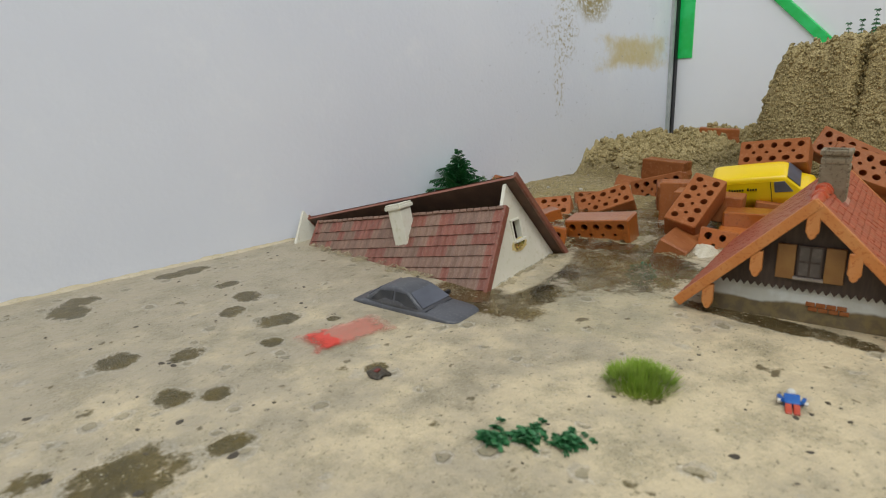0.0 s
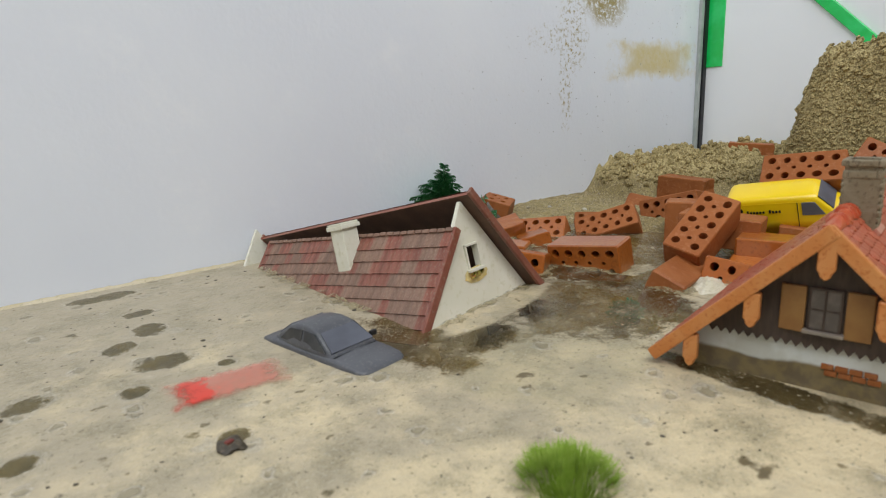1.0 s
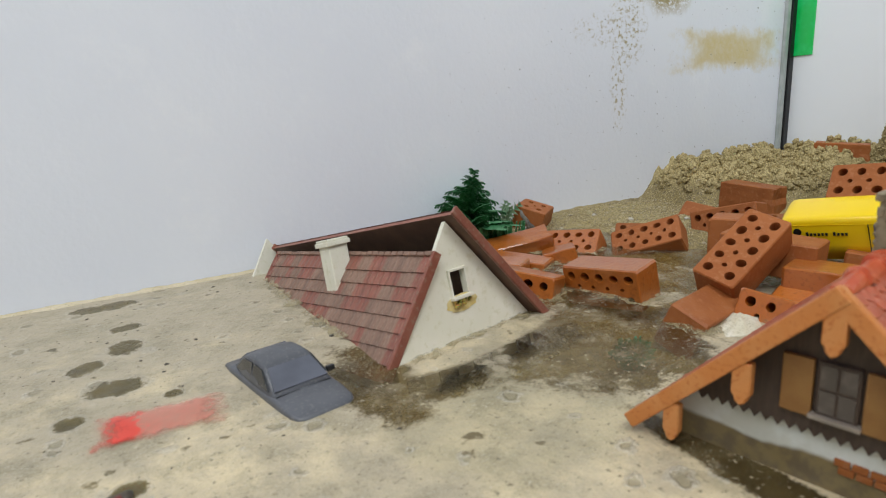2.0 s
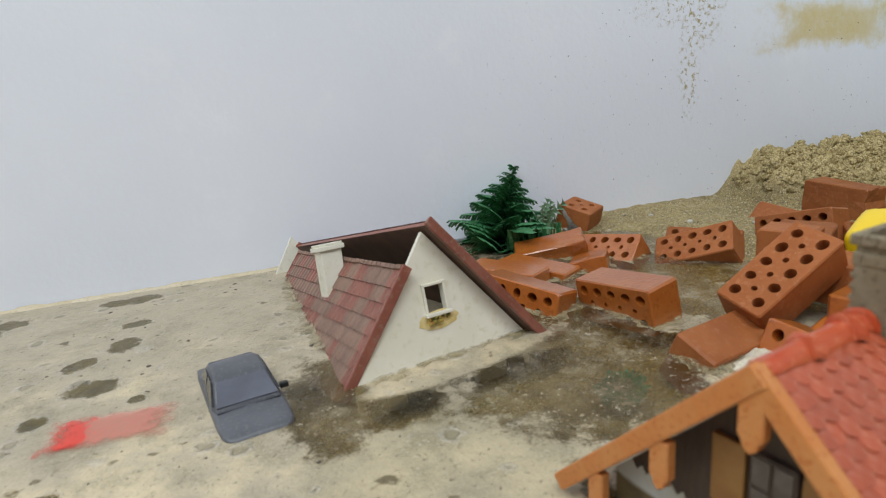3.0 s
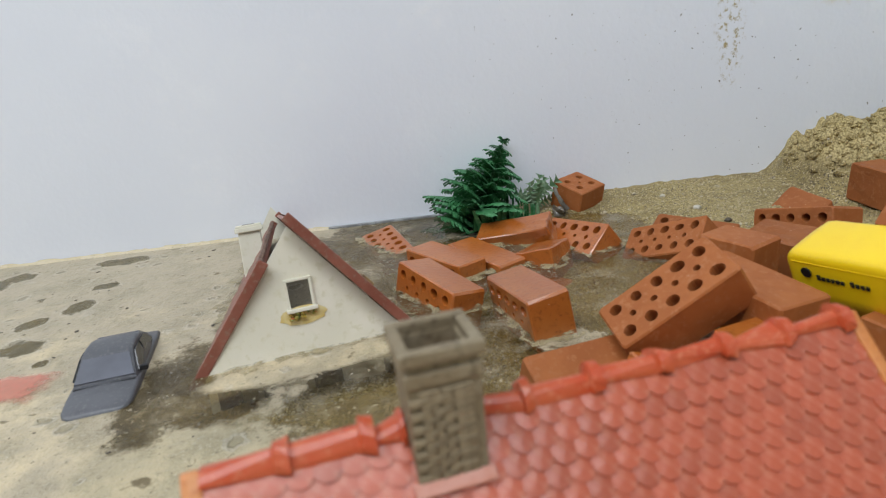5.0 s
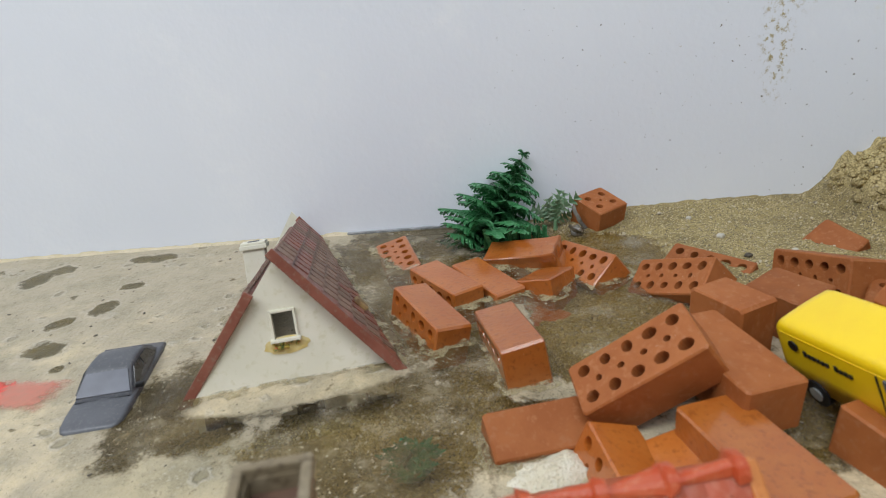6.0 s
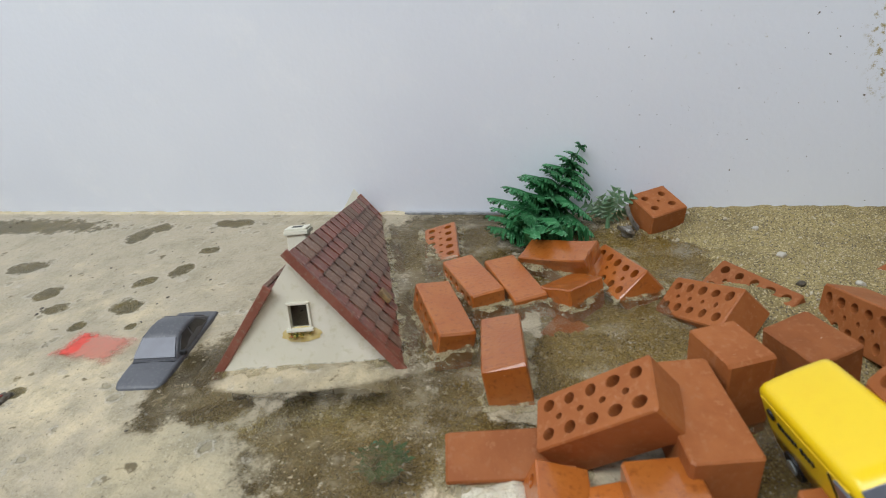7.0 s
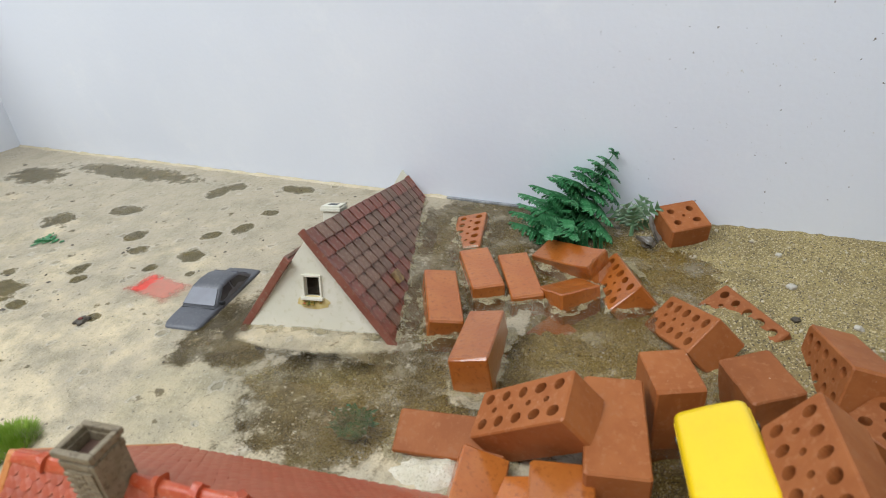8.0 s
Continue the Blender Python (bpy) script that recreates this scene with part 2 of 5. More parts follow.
wall_mat.nt.links.new(peel.outputs[0], wall_mat.b.inputs["Normal"])
WALL = wall_mat.m

# Foam floats on the water in patches; between them the murky water lets the bottom through.
foam = Mat("foam_on_water", (0.60, 0.51, 0.32), None, None, scale=26, fine=900, rough=0.42, bump=0.0)
fx, fy, fz = foam.split()
lump, dirt, far_n = foam.noise(34, 7, 0.66), foam.noise(520, 6, 0.72), foam.noise(95, 5, 0.6)
mid_n, grit_n, bead_n = foam.noise(260, 5, 0.65), foam.noise(1500, 3, 0.6), foam.noise(900, 4, 0.7)
grey_f = foam.ramp(foam.math("ADD", lump, foam.math("MULTIPLY", foam.math("SUBTRACT", fy, 0.195), 1.3)), 0.30, 0.62)
c = foam.mix(grey_f, foam.rgb((0.655, 0.540, 0.340)), foam.rgb((0.405, 0.345, 0.240)))
# grey, grainy film where the foam is thin
thin = foam.ramp(foam.noise(58, 7, 0.72), 0.44, 0.66)
c = foam.mix(foam.math("MULTIPLY", thin, 0.58), c, foam.rgb((0.250, 0.215, 0.130)))
veil = foam.math("ADD", foam.blob(fx, fy, 0.203, 0.170, 0.036, 0.028), foam.math("MULTIPLY_ADD", lump, 2.0, -1.0))
c = foam.mix(foam.math("MULTIPLY", foam.ramp(veil, 1.35, 0.55), 0.40), c, foam.rgb((0.255, 0.228, 0.135)))
grain_w = foam.math("MULTIPLY_ADD", thin, 0.48, 0.12)
c = foam.mix(foam.math("MULTIPLY", foam.ramp(grit_n, 0.52, 0.66), grain_w), c, foam.rgb((0.13, 0.112, 0.07)))
c = foam.mix(foam.math("MULTIPLY", foam.ramp(bead_n, 0.46, 0.32), foam.math("MULTIPLY_ADD", thin, 0.30, 0.12)), c, foam.rgb((0.74, 0.69, 0.57)))
c = foam.mix(foam.math("MULTIPLY", foam.ramp(dirt, 0.585, 0.645), 0.85), c, foam.rgb((0.13, 0.108, 0.062)))
wob = foam.math("MULTIPLY_ADD", far_n, 2.2, -1.1)
wob2 = foam.math("MULTIPLY_ADD", mid_n, 1.3, -0.65)


def pools(spots):
    out = None
    for cx, cy, rx, ry in spots:
        q = foam.math("ADD", foam.blob(fx, fy, cx, cy, rx, ry), foam.math("ADD", wob, wob2))
        out = q if out is None else foam.math("MINIMUM", out, q)
    return out


clear = pools(((0.252, 0.190, 0.038, 0.034), (0.1780, 0.208, 0.0130, 0.028), (0.1950, 0.194, 0.0140, 0.010), (0.300, 0.235, 0.045, 0.050), (0.35, 0.29, 0.08, 0.07), (0.268, 0.345, 0.040, 0.020), (0.250, 0.262, 0.016, 0.045), (0.262, 0.290, 0.030, 0.040), (0.242, 0.328, 0.032, 0.050), (0.2255, 0.1160, 0.0055, 0.034), (0.372, 0.190, 0.026, 0.026)))
wob, wob2 = foam.math("MULTIPLY", wob, 1.35), foam.math("MULTIPLY", wob2, 1.9)
# rounded openings in the foam over deep water
gaps = pools(((0.0390, 0.1890, 0.0135, 0.0120), (0.0220, 0.2045, 0.0060, 0.0045), (0.0620, 0.1850, 0.0055, 0.0045), (0.0601, 0.2196, 0.0050, 0.0070), (0.0550, 0.2600, 0.0065, 0.0070), (0.0735, 0.2470, 0.0060, 0.0055), (0.1105, 0.2520, 0.0088, 0.0065), (0.1010, 0.2745, 0.0055, 0.0060), (0.1140, 0.2880, 0.0060, 0.0070), (0.0540, 0.3296, 0.0075, 0.0120), (-0.0480, 0.3400, 0.0700, 0.0120), (0.0600, 0.3390, 0.0080, 0.0070), (0.1075, 0.3480, 0.0150, 0.0060), (-0.129, 0.313, 0.030, 0.016), (0.1140, 0.3110, 0.0060, 0.0040), (0.1120, 0.1910, 0.0040, 0.0035), (0.0700, 0.2130, 0.0045, 0.0040), (0.0980, 0.2345, 0.0040, 0.0045), (0.1250, 0.2370, 0.0030, 0.0030), (-0.02, 0.26, 0.012, 0.010), (0.015, 0.285, 0.012, 0.008)))
isles = pools(((0.300, 0.206, 0.0110, 0.0060), (0.296, 0.167, 0.0120, 0.0090), (0.297, 0.252, 0.005, 0.012)))
# small pits with a pale rim of bubbles
pit = foam.nt.nodes.new("ShaderNodeTexVoronoi")
pit.inputs["Scale"].default_value = 120
bent = foam.nt.nodes.new("ShaderNodeVectorMath")
bent.operation = "MULTIPLY_ADD"
bent.inputs[1].default_value = (0.006, 0.006, 0.0)
warp_n = foam.nt.nodes.new("ShaderNodeTexNoise")
warp_n.inputs["Scale"].default_value, warp_n.inputs["Detail"].default_value = 210, 4
foam.nt.links.new(foam.co, warp_n.inputs["Vector"])
foam.nt.links.new(warp_n.outputs["Color"], bent.inputs[0])
foam.nt.links.new(foam.co, bent.inputs[2])
foam.nt.links.new(bent.outputs[0], pit.inputs["Vector"])
pick = foam.nt.nodes.new("ShaderNodeSeparateColor")
foam.nt.links.new(pit.outputs["Color"], pick.inputs[0])
size = foam.math("MULTIPLY", foam.ramp(pick.outputs[0], 0.52, 1.0), 0.30)
away = foam.math("DIVIDE", pit.outputs["Distance"], foam.math("MAXIMUM", size, 0.001))
pit_f = foam.ramp(away, 1.05, 0.70)
rim_f = foam.math("MULTIPLY", foam.math("MULTIPLY", foam.ramp(away, 1.75, 1.25), foam.ramp(away, 0.85, 1.10)), foam.ramp(bead_n, 0.36, 0.60))
gap_rim = foam.math("MULTIPLY", foam.math("MULTIPLY", foam.ramp(gaps, 1.75, 1.20), foam.ramp(gaps, 0.80, 1.10)), foam.ramp(bead_n, 0.40, 0.62))
c = foam.mix(foam.math("MULTIPLY", foam.math("MAXIMUM", rim_f, gap_rim), 0.50), c, foam.rgb((0.72, 0.67, 0.55)))
c = foam.mix(foam.math("MULTIPLY", pit_f, 0.55), c, foam.rgb((0.20, 0.175, 0.105)))
foam.nt.links.new(c, foam.b.inputs["Base Color"])
spots = foam.math("ADD", foam.noise(62, 4, 0.55), foam.math("MULTIPLY", wob2, 0.05))
spots = foam.math("ADD", spots, foam.math("MULTIPLY", foam.math("SUBTRACT", 0.13, fx), 0.06))
hole = foam.math("MAXIMUM", foam.math("MULTIPLY", foam.ramp(spots, 0.665, 0.72), 0.8), foam.math("MULTIPLY", foam.ramp(foam.math("ADD", gaps, foam.math("MULTIPLY_ADD", bead_n, 0.9, -0.45)), 1.15, 0.55), 0.92))
small_hole = foam.math("MULTIPLY", foam.ramp(foam.noise(190, 3, 0.5), 0.675, 0.73), 0.65)
lace = foam.math("MULTIPLY", foam.ramp(grit_n, 0.54, 0.64), 0.6)
film = foam.math("MULTIPLY_ADD", foam.ramp(foam.noise(48, 6, 0.7), 0.46, 0.70), -0.45, 1.0)
edge_n = foam.math("ADD", clear, foam.math("MULTIPLY_ADD", bead_n, 1.1, -0.55))
pool_f = foam.math("MULTIPLY", foam.math("MULTIPLY", foam.ramp(edge_n, 1.30, 0.70), film), foam.math("MAXIMUM", foam.ramp(isles, 0.55, 1.25), foam.math("MAXIMUM", lace, 0.22)))
crumb_n = foam.noise(620, 3, 0.55)
flecks = foam.math("MULTIPLY", foam.ramp(crumb_n, 0.61, 0.655), foam.ramp(foam.noise(75, 4, 0.6), 0.40, 0.58))
pool_f = foam.math("MULTIPLY", pool_f, foam.math("MULTIPLY_ADD", flecks, -0.75, 1.0))
# clear water with torn foam before the drowned gable
along_wall = foam.math("MULTIPLY_ADD", fx, -0.232, fy)
ragged = foam.math("MULTIPLY", foam.math("ADD", wob, wob2), 0.30)
wall_d = foam.math("ADD", foam.blob(fx, along_wall, 0.222, 0.1455, 0.033, 0.0105), ragged)
belt = foam.ramp(foam.math("ADD", foam.blob(fx, along_wall, 0.223, 0.1615, 0.034, 0.0075), ragged), 0.65, 1.25)
by_wall = foam.ramp(wall_d, 1.25, 0.75)
torn = foam.math("MULTIPLY_ADD", foam.ramp(foam.noise(130, 5, 0.65), 0.47, 0.60), -0.75, 1.0)
pool_f = foam.math("MAXIMUM", pool_f, foam.math("MULTIPLY", by_wall, foam.math("MULTIPLY", torn, 0.68)))
pool_f = foam.math("MULTIPLY", pool_f, foam.math("MULTIPLY_ADD", belt, 0.86, 0.14))
open_f = foam.math("MAXIMUM", pool_f, foam.math("MAXIMUM", hole, small_hole))
nt = foam.nt
relief = nt.nodes.new("ShaderNodeBump")
relief.inputs["Strength"].default_value, relief.inputs["Distance"].default_value = 0.75, 0.0013
tall = foam.math("ADD", foam.math("MULTIPLY", far_n, 1.6), foam.math("ADD", foam.math("MULTIPLY", mid_n, 0.65), foam.math("MULTIPLY", bead_n, 0.16)))
tall = foam.math("ADD", foam.math("SUBTRACT", tall, foam.math("MULTIPLY", pit_f, 0.55)), foam.math("MULTIPLY", foam.math("MAXIMUM", rim_f, gap_rim), 0.30))
nt.links.new(tall, relief.inputs["Height"])
nt.links.new(relief.outputs[0], foam.b.inputs["Normal"])
tr = nt.nodes.new("ShaderNodeBsdfTransparent")
nt.links.new(foam.mix(by_wall, foam.rgb((0.87, 0.79, 0.56)), foam.rgb((0.97, 0.95, 0.84))), tr.inputs[0])
gl = nt.nodes.new("ShaderNodeBsdfGlossy")
gl.inputs["Roughness"].default_value = 0.08
# silt in the water, with grit and bubbles drifting on it
deep = foam.ramp(fx, 0.18, 0.13)
silt = foam.mix(foam.ramp(foam.noise(75, 6, 0.7), 0.40, 0.62), foam.rgb((0.175, 0.128, 0.052)), foam.rgb((0.105, 0.074, 0.030)))
silt = foam.mix(deep, silt, foam.mix(foam.ramp(foam.noise(120, 5, 0.7), 0.38, 0.62), foam.rgb((0.165, 0.118, 0.022)), foam.rgb((0.085, 0.066, 0.014))))
silt = foam.mix(foam.math("MULTIPLY", foam.ramp(foam.noise(700, 2, 0.5), 0.655, 0.70), 0.85), silt, foam.rgb((0.62, 0.57, 0.42)))
silt = foam.mix(foam.math("MULTIPLY", foam.ramp(grit_n, 0.58, 0.66), 0.6), silt, foam.rgb((0.06, 0.05, 0.03)))
mud = nt.nodes.new("ShaderNodeBsdfDiffuse")
nt.links.new(silt, mud.inputs[0])
fr = nt.nodes.new("ShaderNodeFresnel")
fr.inputs["IOR"].default_value = 1.33
bpw = nt.nodes.new("ShaderNodeBump")
bpw.inputs["Strength"].default_value, bpw.inputs["Distance"].default_value = 0.55, 0.0012
nt.links.new(foam.math("ADD", far_n, foam.math("MULTIPLY", bead_n, 0.25)), bpw.inputs["Height"])
for n in (gl, fr):
    nt.links.new(bpw.outputs[0], n.inputs["Normal"])
m1 = nt.nodes.new("ShaderNodeMixShader")
cloud = foam.math("MULTIPLY_ADD", foam.ramp(foam.noise(40, 6, 0.7), 0.36, 0.66), 0.42, 0.32)
cloud = foam.math("MULTIPLY", cloud, foam.math("MULTIPLY_ADD", foam.ramp(fx, 0.29, 0.25), 0.7, 0.3))
cloud = foam.math("MULTIPLY", cloud, foam.math("MULTIPLY_ADD", by_wall, -0.85, 1.0))
nt.links.new(foam.math("MAXIMUM", cloud, foam.math("MULTIPLY", deep, 0.62)), m1.inputs[0])
nt.links.new(tr.outputs[0], m1.inputs[1])
nt.links.new(mud.outputs[0], m1.inputs[2])
m2 = nt.nodes.new("ShaderNodeMixShader")
nt.links.new(fr.outputs[0], m2.inputs[0])
nt.links.new(m1.outputs[0], m2.inputs[1])
nt.links.new(gl.outputs[0], m2.inputs[2])
m3 = nt.nodes.new("ShaderNodeMixShader")
nt.links.new(open_f, m3.inputs[0])
nt.links.new(foam.b.outputs[0], m3.inputs[1])
nt.links.new(m2.outputs[0], m3.inputs[2])
nt.links.new(m3.outputs[0], nt.nodes["Material Output"].inputs["Surface"])
WATER = foam.m
FOAM = Mat("dry_foam", (0.52, 0.44, 0.28), (0.58, 0.50, 0.35), (0.33, 0.285, 0.18), scale=120, fine=1600, rough=0.6, bump=0.5, sss=0.1).m
lace_mat = Mat("bubbly_foam", (0.40, 0.335, 0.185), (0.28, 0.225, 0.11), (0.52, 0.46, 0.32), scale=160, fine=1700, rough=0.3, bump=0.5, coat=0.3)
lace_mat.nt.links.new(lace_mat.math("MULTIPLY", lace_mat.ramp(lace_mat.noise(1900, 3, 0.6), 0.66, 0.52), lace_mat.math("MULTIPLY", lace_mat.ramp(lace_mat.noise(120, 5, 0.65), 0.60, 0.42), 0.78)), lace_mat.b.inputs["Alpha"])
LACE = lace_mat.m

# The lining again, painted paler so the east wall looks more brightly lit.
WALL_LIT = Mat("lit_lining", (0.87, 0.885, 0.90), (0.83, 0.85, 0.87), None, scale=9, fine=60, rough=0.4, bump=0.0).m

# ---- the tank ----
WY, RX, LX, FY = 0.3632, 0.640, -0.235, -0.30
TOP = 0.42


def slab(name, lo, hi, mat, label="", category="", kind="structure"):
    return tagged(part(name, box(lo, hi), mat), label, category, "", kind)


slab("wall_north", (LX - 0.006, WY, -0.05), (RX + 0.006, WY + 0.006, TOP), WALL, "white lined glass wall of the tank with mud splashes", "tank wall")
slab("wall_east", (RX, FY, -0.05), (RX + 0.006, WY, TOP), WALL_LIT, "white lined glass wall of the tank behind the sand bank", "tank wall")
slab("wall_west", (LX - 0.006, FY, -0.05), (LX, WY, 0.20), WALL, "white lined glass wall of the tank", "tank wall")
slab("wall_south", (LX, FY - 0.006, -0.05), (RX, FY, 0.12), WALL, "white lined glass wall of the tank", "tank wall")
slab("floor", (LX, FY, -0.056), (RX, WY, -0.05), SAND, "bottom of the tank under the sand", "tank floor")
tagged(part("corner_seal", box((RX - 0.0065, WY - 0.004, 0.0), (RX, WY, TOP), 0.0008), SEAL), "black silicone seal running up the tank corner", "seal", "", "structure")
tagged(part("corner_seam", box((RX - 0.0125, WY - 0.003, 0.0), (RX - 0.0075, WY, TOP), 0.0006), SEAM), "grey edge of the glass pane beside the corner", "seam", "", "structure")


def sand_z(x, y):
    """Height of the sand over the water's level."""
    n1 = noise.noise((x * 14, y * 14, 3.1))
    n2 = noise.noise((x * 45, y * 45, 7.7))
    z = lerp(-0.022, -0.0115, sstep(0.12, 0.20, x)) + 0.0035 * n1
    # the shore behind the bricks
    s = sstep(0.20, 0.43, x + 0.55 * (y - 0.30))
    z = lerp(z, 0.0030 + 0.0035 * n1, s)
    z += 0.0008 * sstep(0.27, 0.37, x) * sstep(0.30, 0.36, y)
    z += 0.0034 * math.exp(-((x - 0.3745) ** 2 + (y - 0.2770) ** 2) / 0.00012)
    # heap in the corner
    k = sstep(0.456, 0.478, x + 0.010 * n1 + 0.007 * n2) * sstep(0.250, 0.285, y + 0.010 * n2)
    if k > 0:
        z = lerp(z, 0.0240 + 0.009 * n2 + 0.006 * n1, k)
    # the tall bank by the far wall
    k = sstep(0.470, 0.488, x + 0.004 * n2) * sstep(0.229, 0.199, y + 0.006 * n2 - 0.25 * (x - 0.48))
    k *= 1 - 0.55 * math.exp(-((y - 0.158 - 0.003 * n2) / 0.0022) ** 2) * sstep(0.52, 0.47, x)
    if k > 0:
        z = lerp(z, 0.098 + 0.010 * sstep(0.2, 0.13, y) + 0.003 * n2, k)
    if z > 0.008:
        a = min(1.0, (z - 0.008) / 0.015)
        c = noise.cell_vector((x * 170, y * 170, z * 120))
        z += a * (0.0030 * (c[0] - 0.5) + 0.0090 * noise.noise((x * 85, y * 85, z * 60)) + 0.0060 * (abs(noise.noise((x * 150, y * 150, 1.0))) - 0.2) + 0.0035 * abs(noise.noise((x * 320, y * 320, 2.0))))
    z += 0.0009 * noise.noise((x * 210, y * 210, 5.0)) + 0.0005 * noise.noise((x * 600, y * 600, 9.0))
    return z


def grid_mesh(xs, ys, fz):
    bm = bmesh.new()
    rows = [[bm.verts.new((x, y, fz(x, y))) for x in xs] for y in ys]
    for a, b in zip(rows, rows[1:]):
        for i in range(len(xs) - 1):
            bm.faces.new((a[i], a[i + 1], b[i + 1], b[i]))
    return bm


def steps(*spans):
    out = []
    for a, b, d in spans:
        n = max(1, round((b - a) / d))
        out += [a + (b - a) * i / n for i in range(n)]
    return out + [spans[-1][1]]


xs = steps((LX, 0.16, 0.012), (0.16, 0.63, 0.0016), (0.63, RX, 0.005))
ys = steps((FY, 0.09, 0.015), (0.09, WY, 0.0016))
tagged(smooth(part("ground", grid_mesh(xs, ys, sand_z), SAND)), "coarse wet sand rising from the water to a crumbled bank", "sand", "", "structure")


def clod_mesh(name, mat, label, spots, seed):
    """Many small crumbs in one mesh; spots yields place and radius."""
    rnd = random.Random(seed)
    ico = bmesh.new()
    bmesh.ops.create_icosphere(ico, subdivisions=1, radius=1)
    base = [v.co.copy() for v in ico.verts]
    faces = [[v.index for v in f.verts] for f in ico.faces]
    ico.free()
    vs, fs = [], []
    for p, r in spots:
        k = len(vs)
        q = Euler((rnd.uniform(0, 6), rnd.uniform(0, 6), rnd.uniform(0, 6))).to_matrix()
        sc = Vector((rnd.uniform(0.7, 1.3), rnd.uniform(0.7, 1.3), rnd.uniform(0.6, 1.0)))
        for o in base:
            w = q @ Vector((o.x * sc.x, o.y * sc.y, o.z * sc.z)) * r * rnd.uniform(0.75, 1.2)
            vs.append((p[0] + w.x, p[1] + w.y, p[2] + w.z))
        fs += [[k + i for i in f] for f in faces]
    me = bpy.data.meshes.new(name)
    me.from_pydata(vs, [], fs)
    me.materials.append(mat)
    return tagged(new(name, me), label, "sand", "", "stuff")


def crumbs(n, x0, x1, y0, y1, lo, r0, r1, seed):
    rnd = random.Random(seed)
    while n:
        x, y = rnd.uniform(x0, x1), rnd.uniform(y0, y1)
        z = sand_z(x, y)
        if z > lo:
            n -= 1
            r = r0 + (r1 - r0) * rnd.random() ** 1.8
            yield (x, y, z + 0.15 * r), r


def face_crumbs(n, x0, x1, y0, y1, r0, r1, seed):
    rnd = random.Random(seed)
    while n:
        x, y = rnd.uniform(x0, x1), rnd.uniform(y0, y1)
        a = rnd.uniform(0, math.tau)
        d = (0.003 * math.cos(a), 0.003 * math.sin(a))
        za, zb = sand_z(x - d[0], y - d[1]), sand_z(x + d[0], y + d[1])
        if abs(za - zb) > 0.007 and max(za, zb) > 0.015:
            n -= 1
            t = rnd.random()
            r = r0 + (r1 - r0) * rnd.random() ** 2
            yield (lerp(x - d[0], x + d[0], t), lerp(y - d[1], y + d[1], t), lerp(za, zb, t)), r


clod_mesh("sand_clods", SAND, "crumbled clods of coarse sand on the heap", list(crumbs(4200, 0.435, 0.636, 0.235, 0.360, 0.012, 0.0006, 0.0032, 1)) + list(crumbs(2200, 0.455, 0.600, 0.12, 0.26, 0.03, 0.0008, 0.0028, 2)) + list(face_crumbs(15000, 0.44, 0.56, 0.10, 0.30, 0.0005, 0.0016, 9)), 3)
PEBBLE = Mat("pebbles", (0.36, 0.29, 0.17), (0.52, 0.46, 0.34), (0.13, 0.10, 0.07), scale=160, fine=300, rough=0.5, bump=0.2).m
clod_mesh("pebbles", PEBBLE, "small pale and dark grit on the wet sand and under the water", list(crumbs(2200, 0.29, 0.47, 0.20, 0.360, -0.004, 0.0002, 0.0006, 5)) + list(crumbs(60, 0.33, 0.47, 0.20, 0.360, 0.0, 0.0006, 0.0012, 6)) + list(crumbs(3600, 0.17, 0.36, 0.14, 0.360, -0.03, 0.0003, 0.0010, 8)), 7)
tagged(part("water", grid_mesh(steps((LX, RX, 0.02)), steps((FY, WY, 0.02)), lambda x, y: 0.0), WATER), "muddy flood water covered with cream foam and dirt", "water", "", "structure")

# ---- bricks ----
BL, BW, BH = 0.036, 0.0172, 0.0145


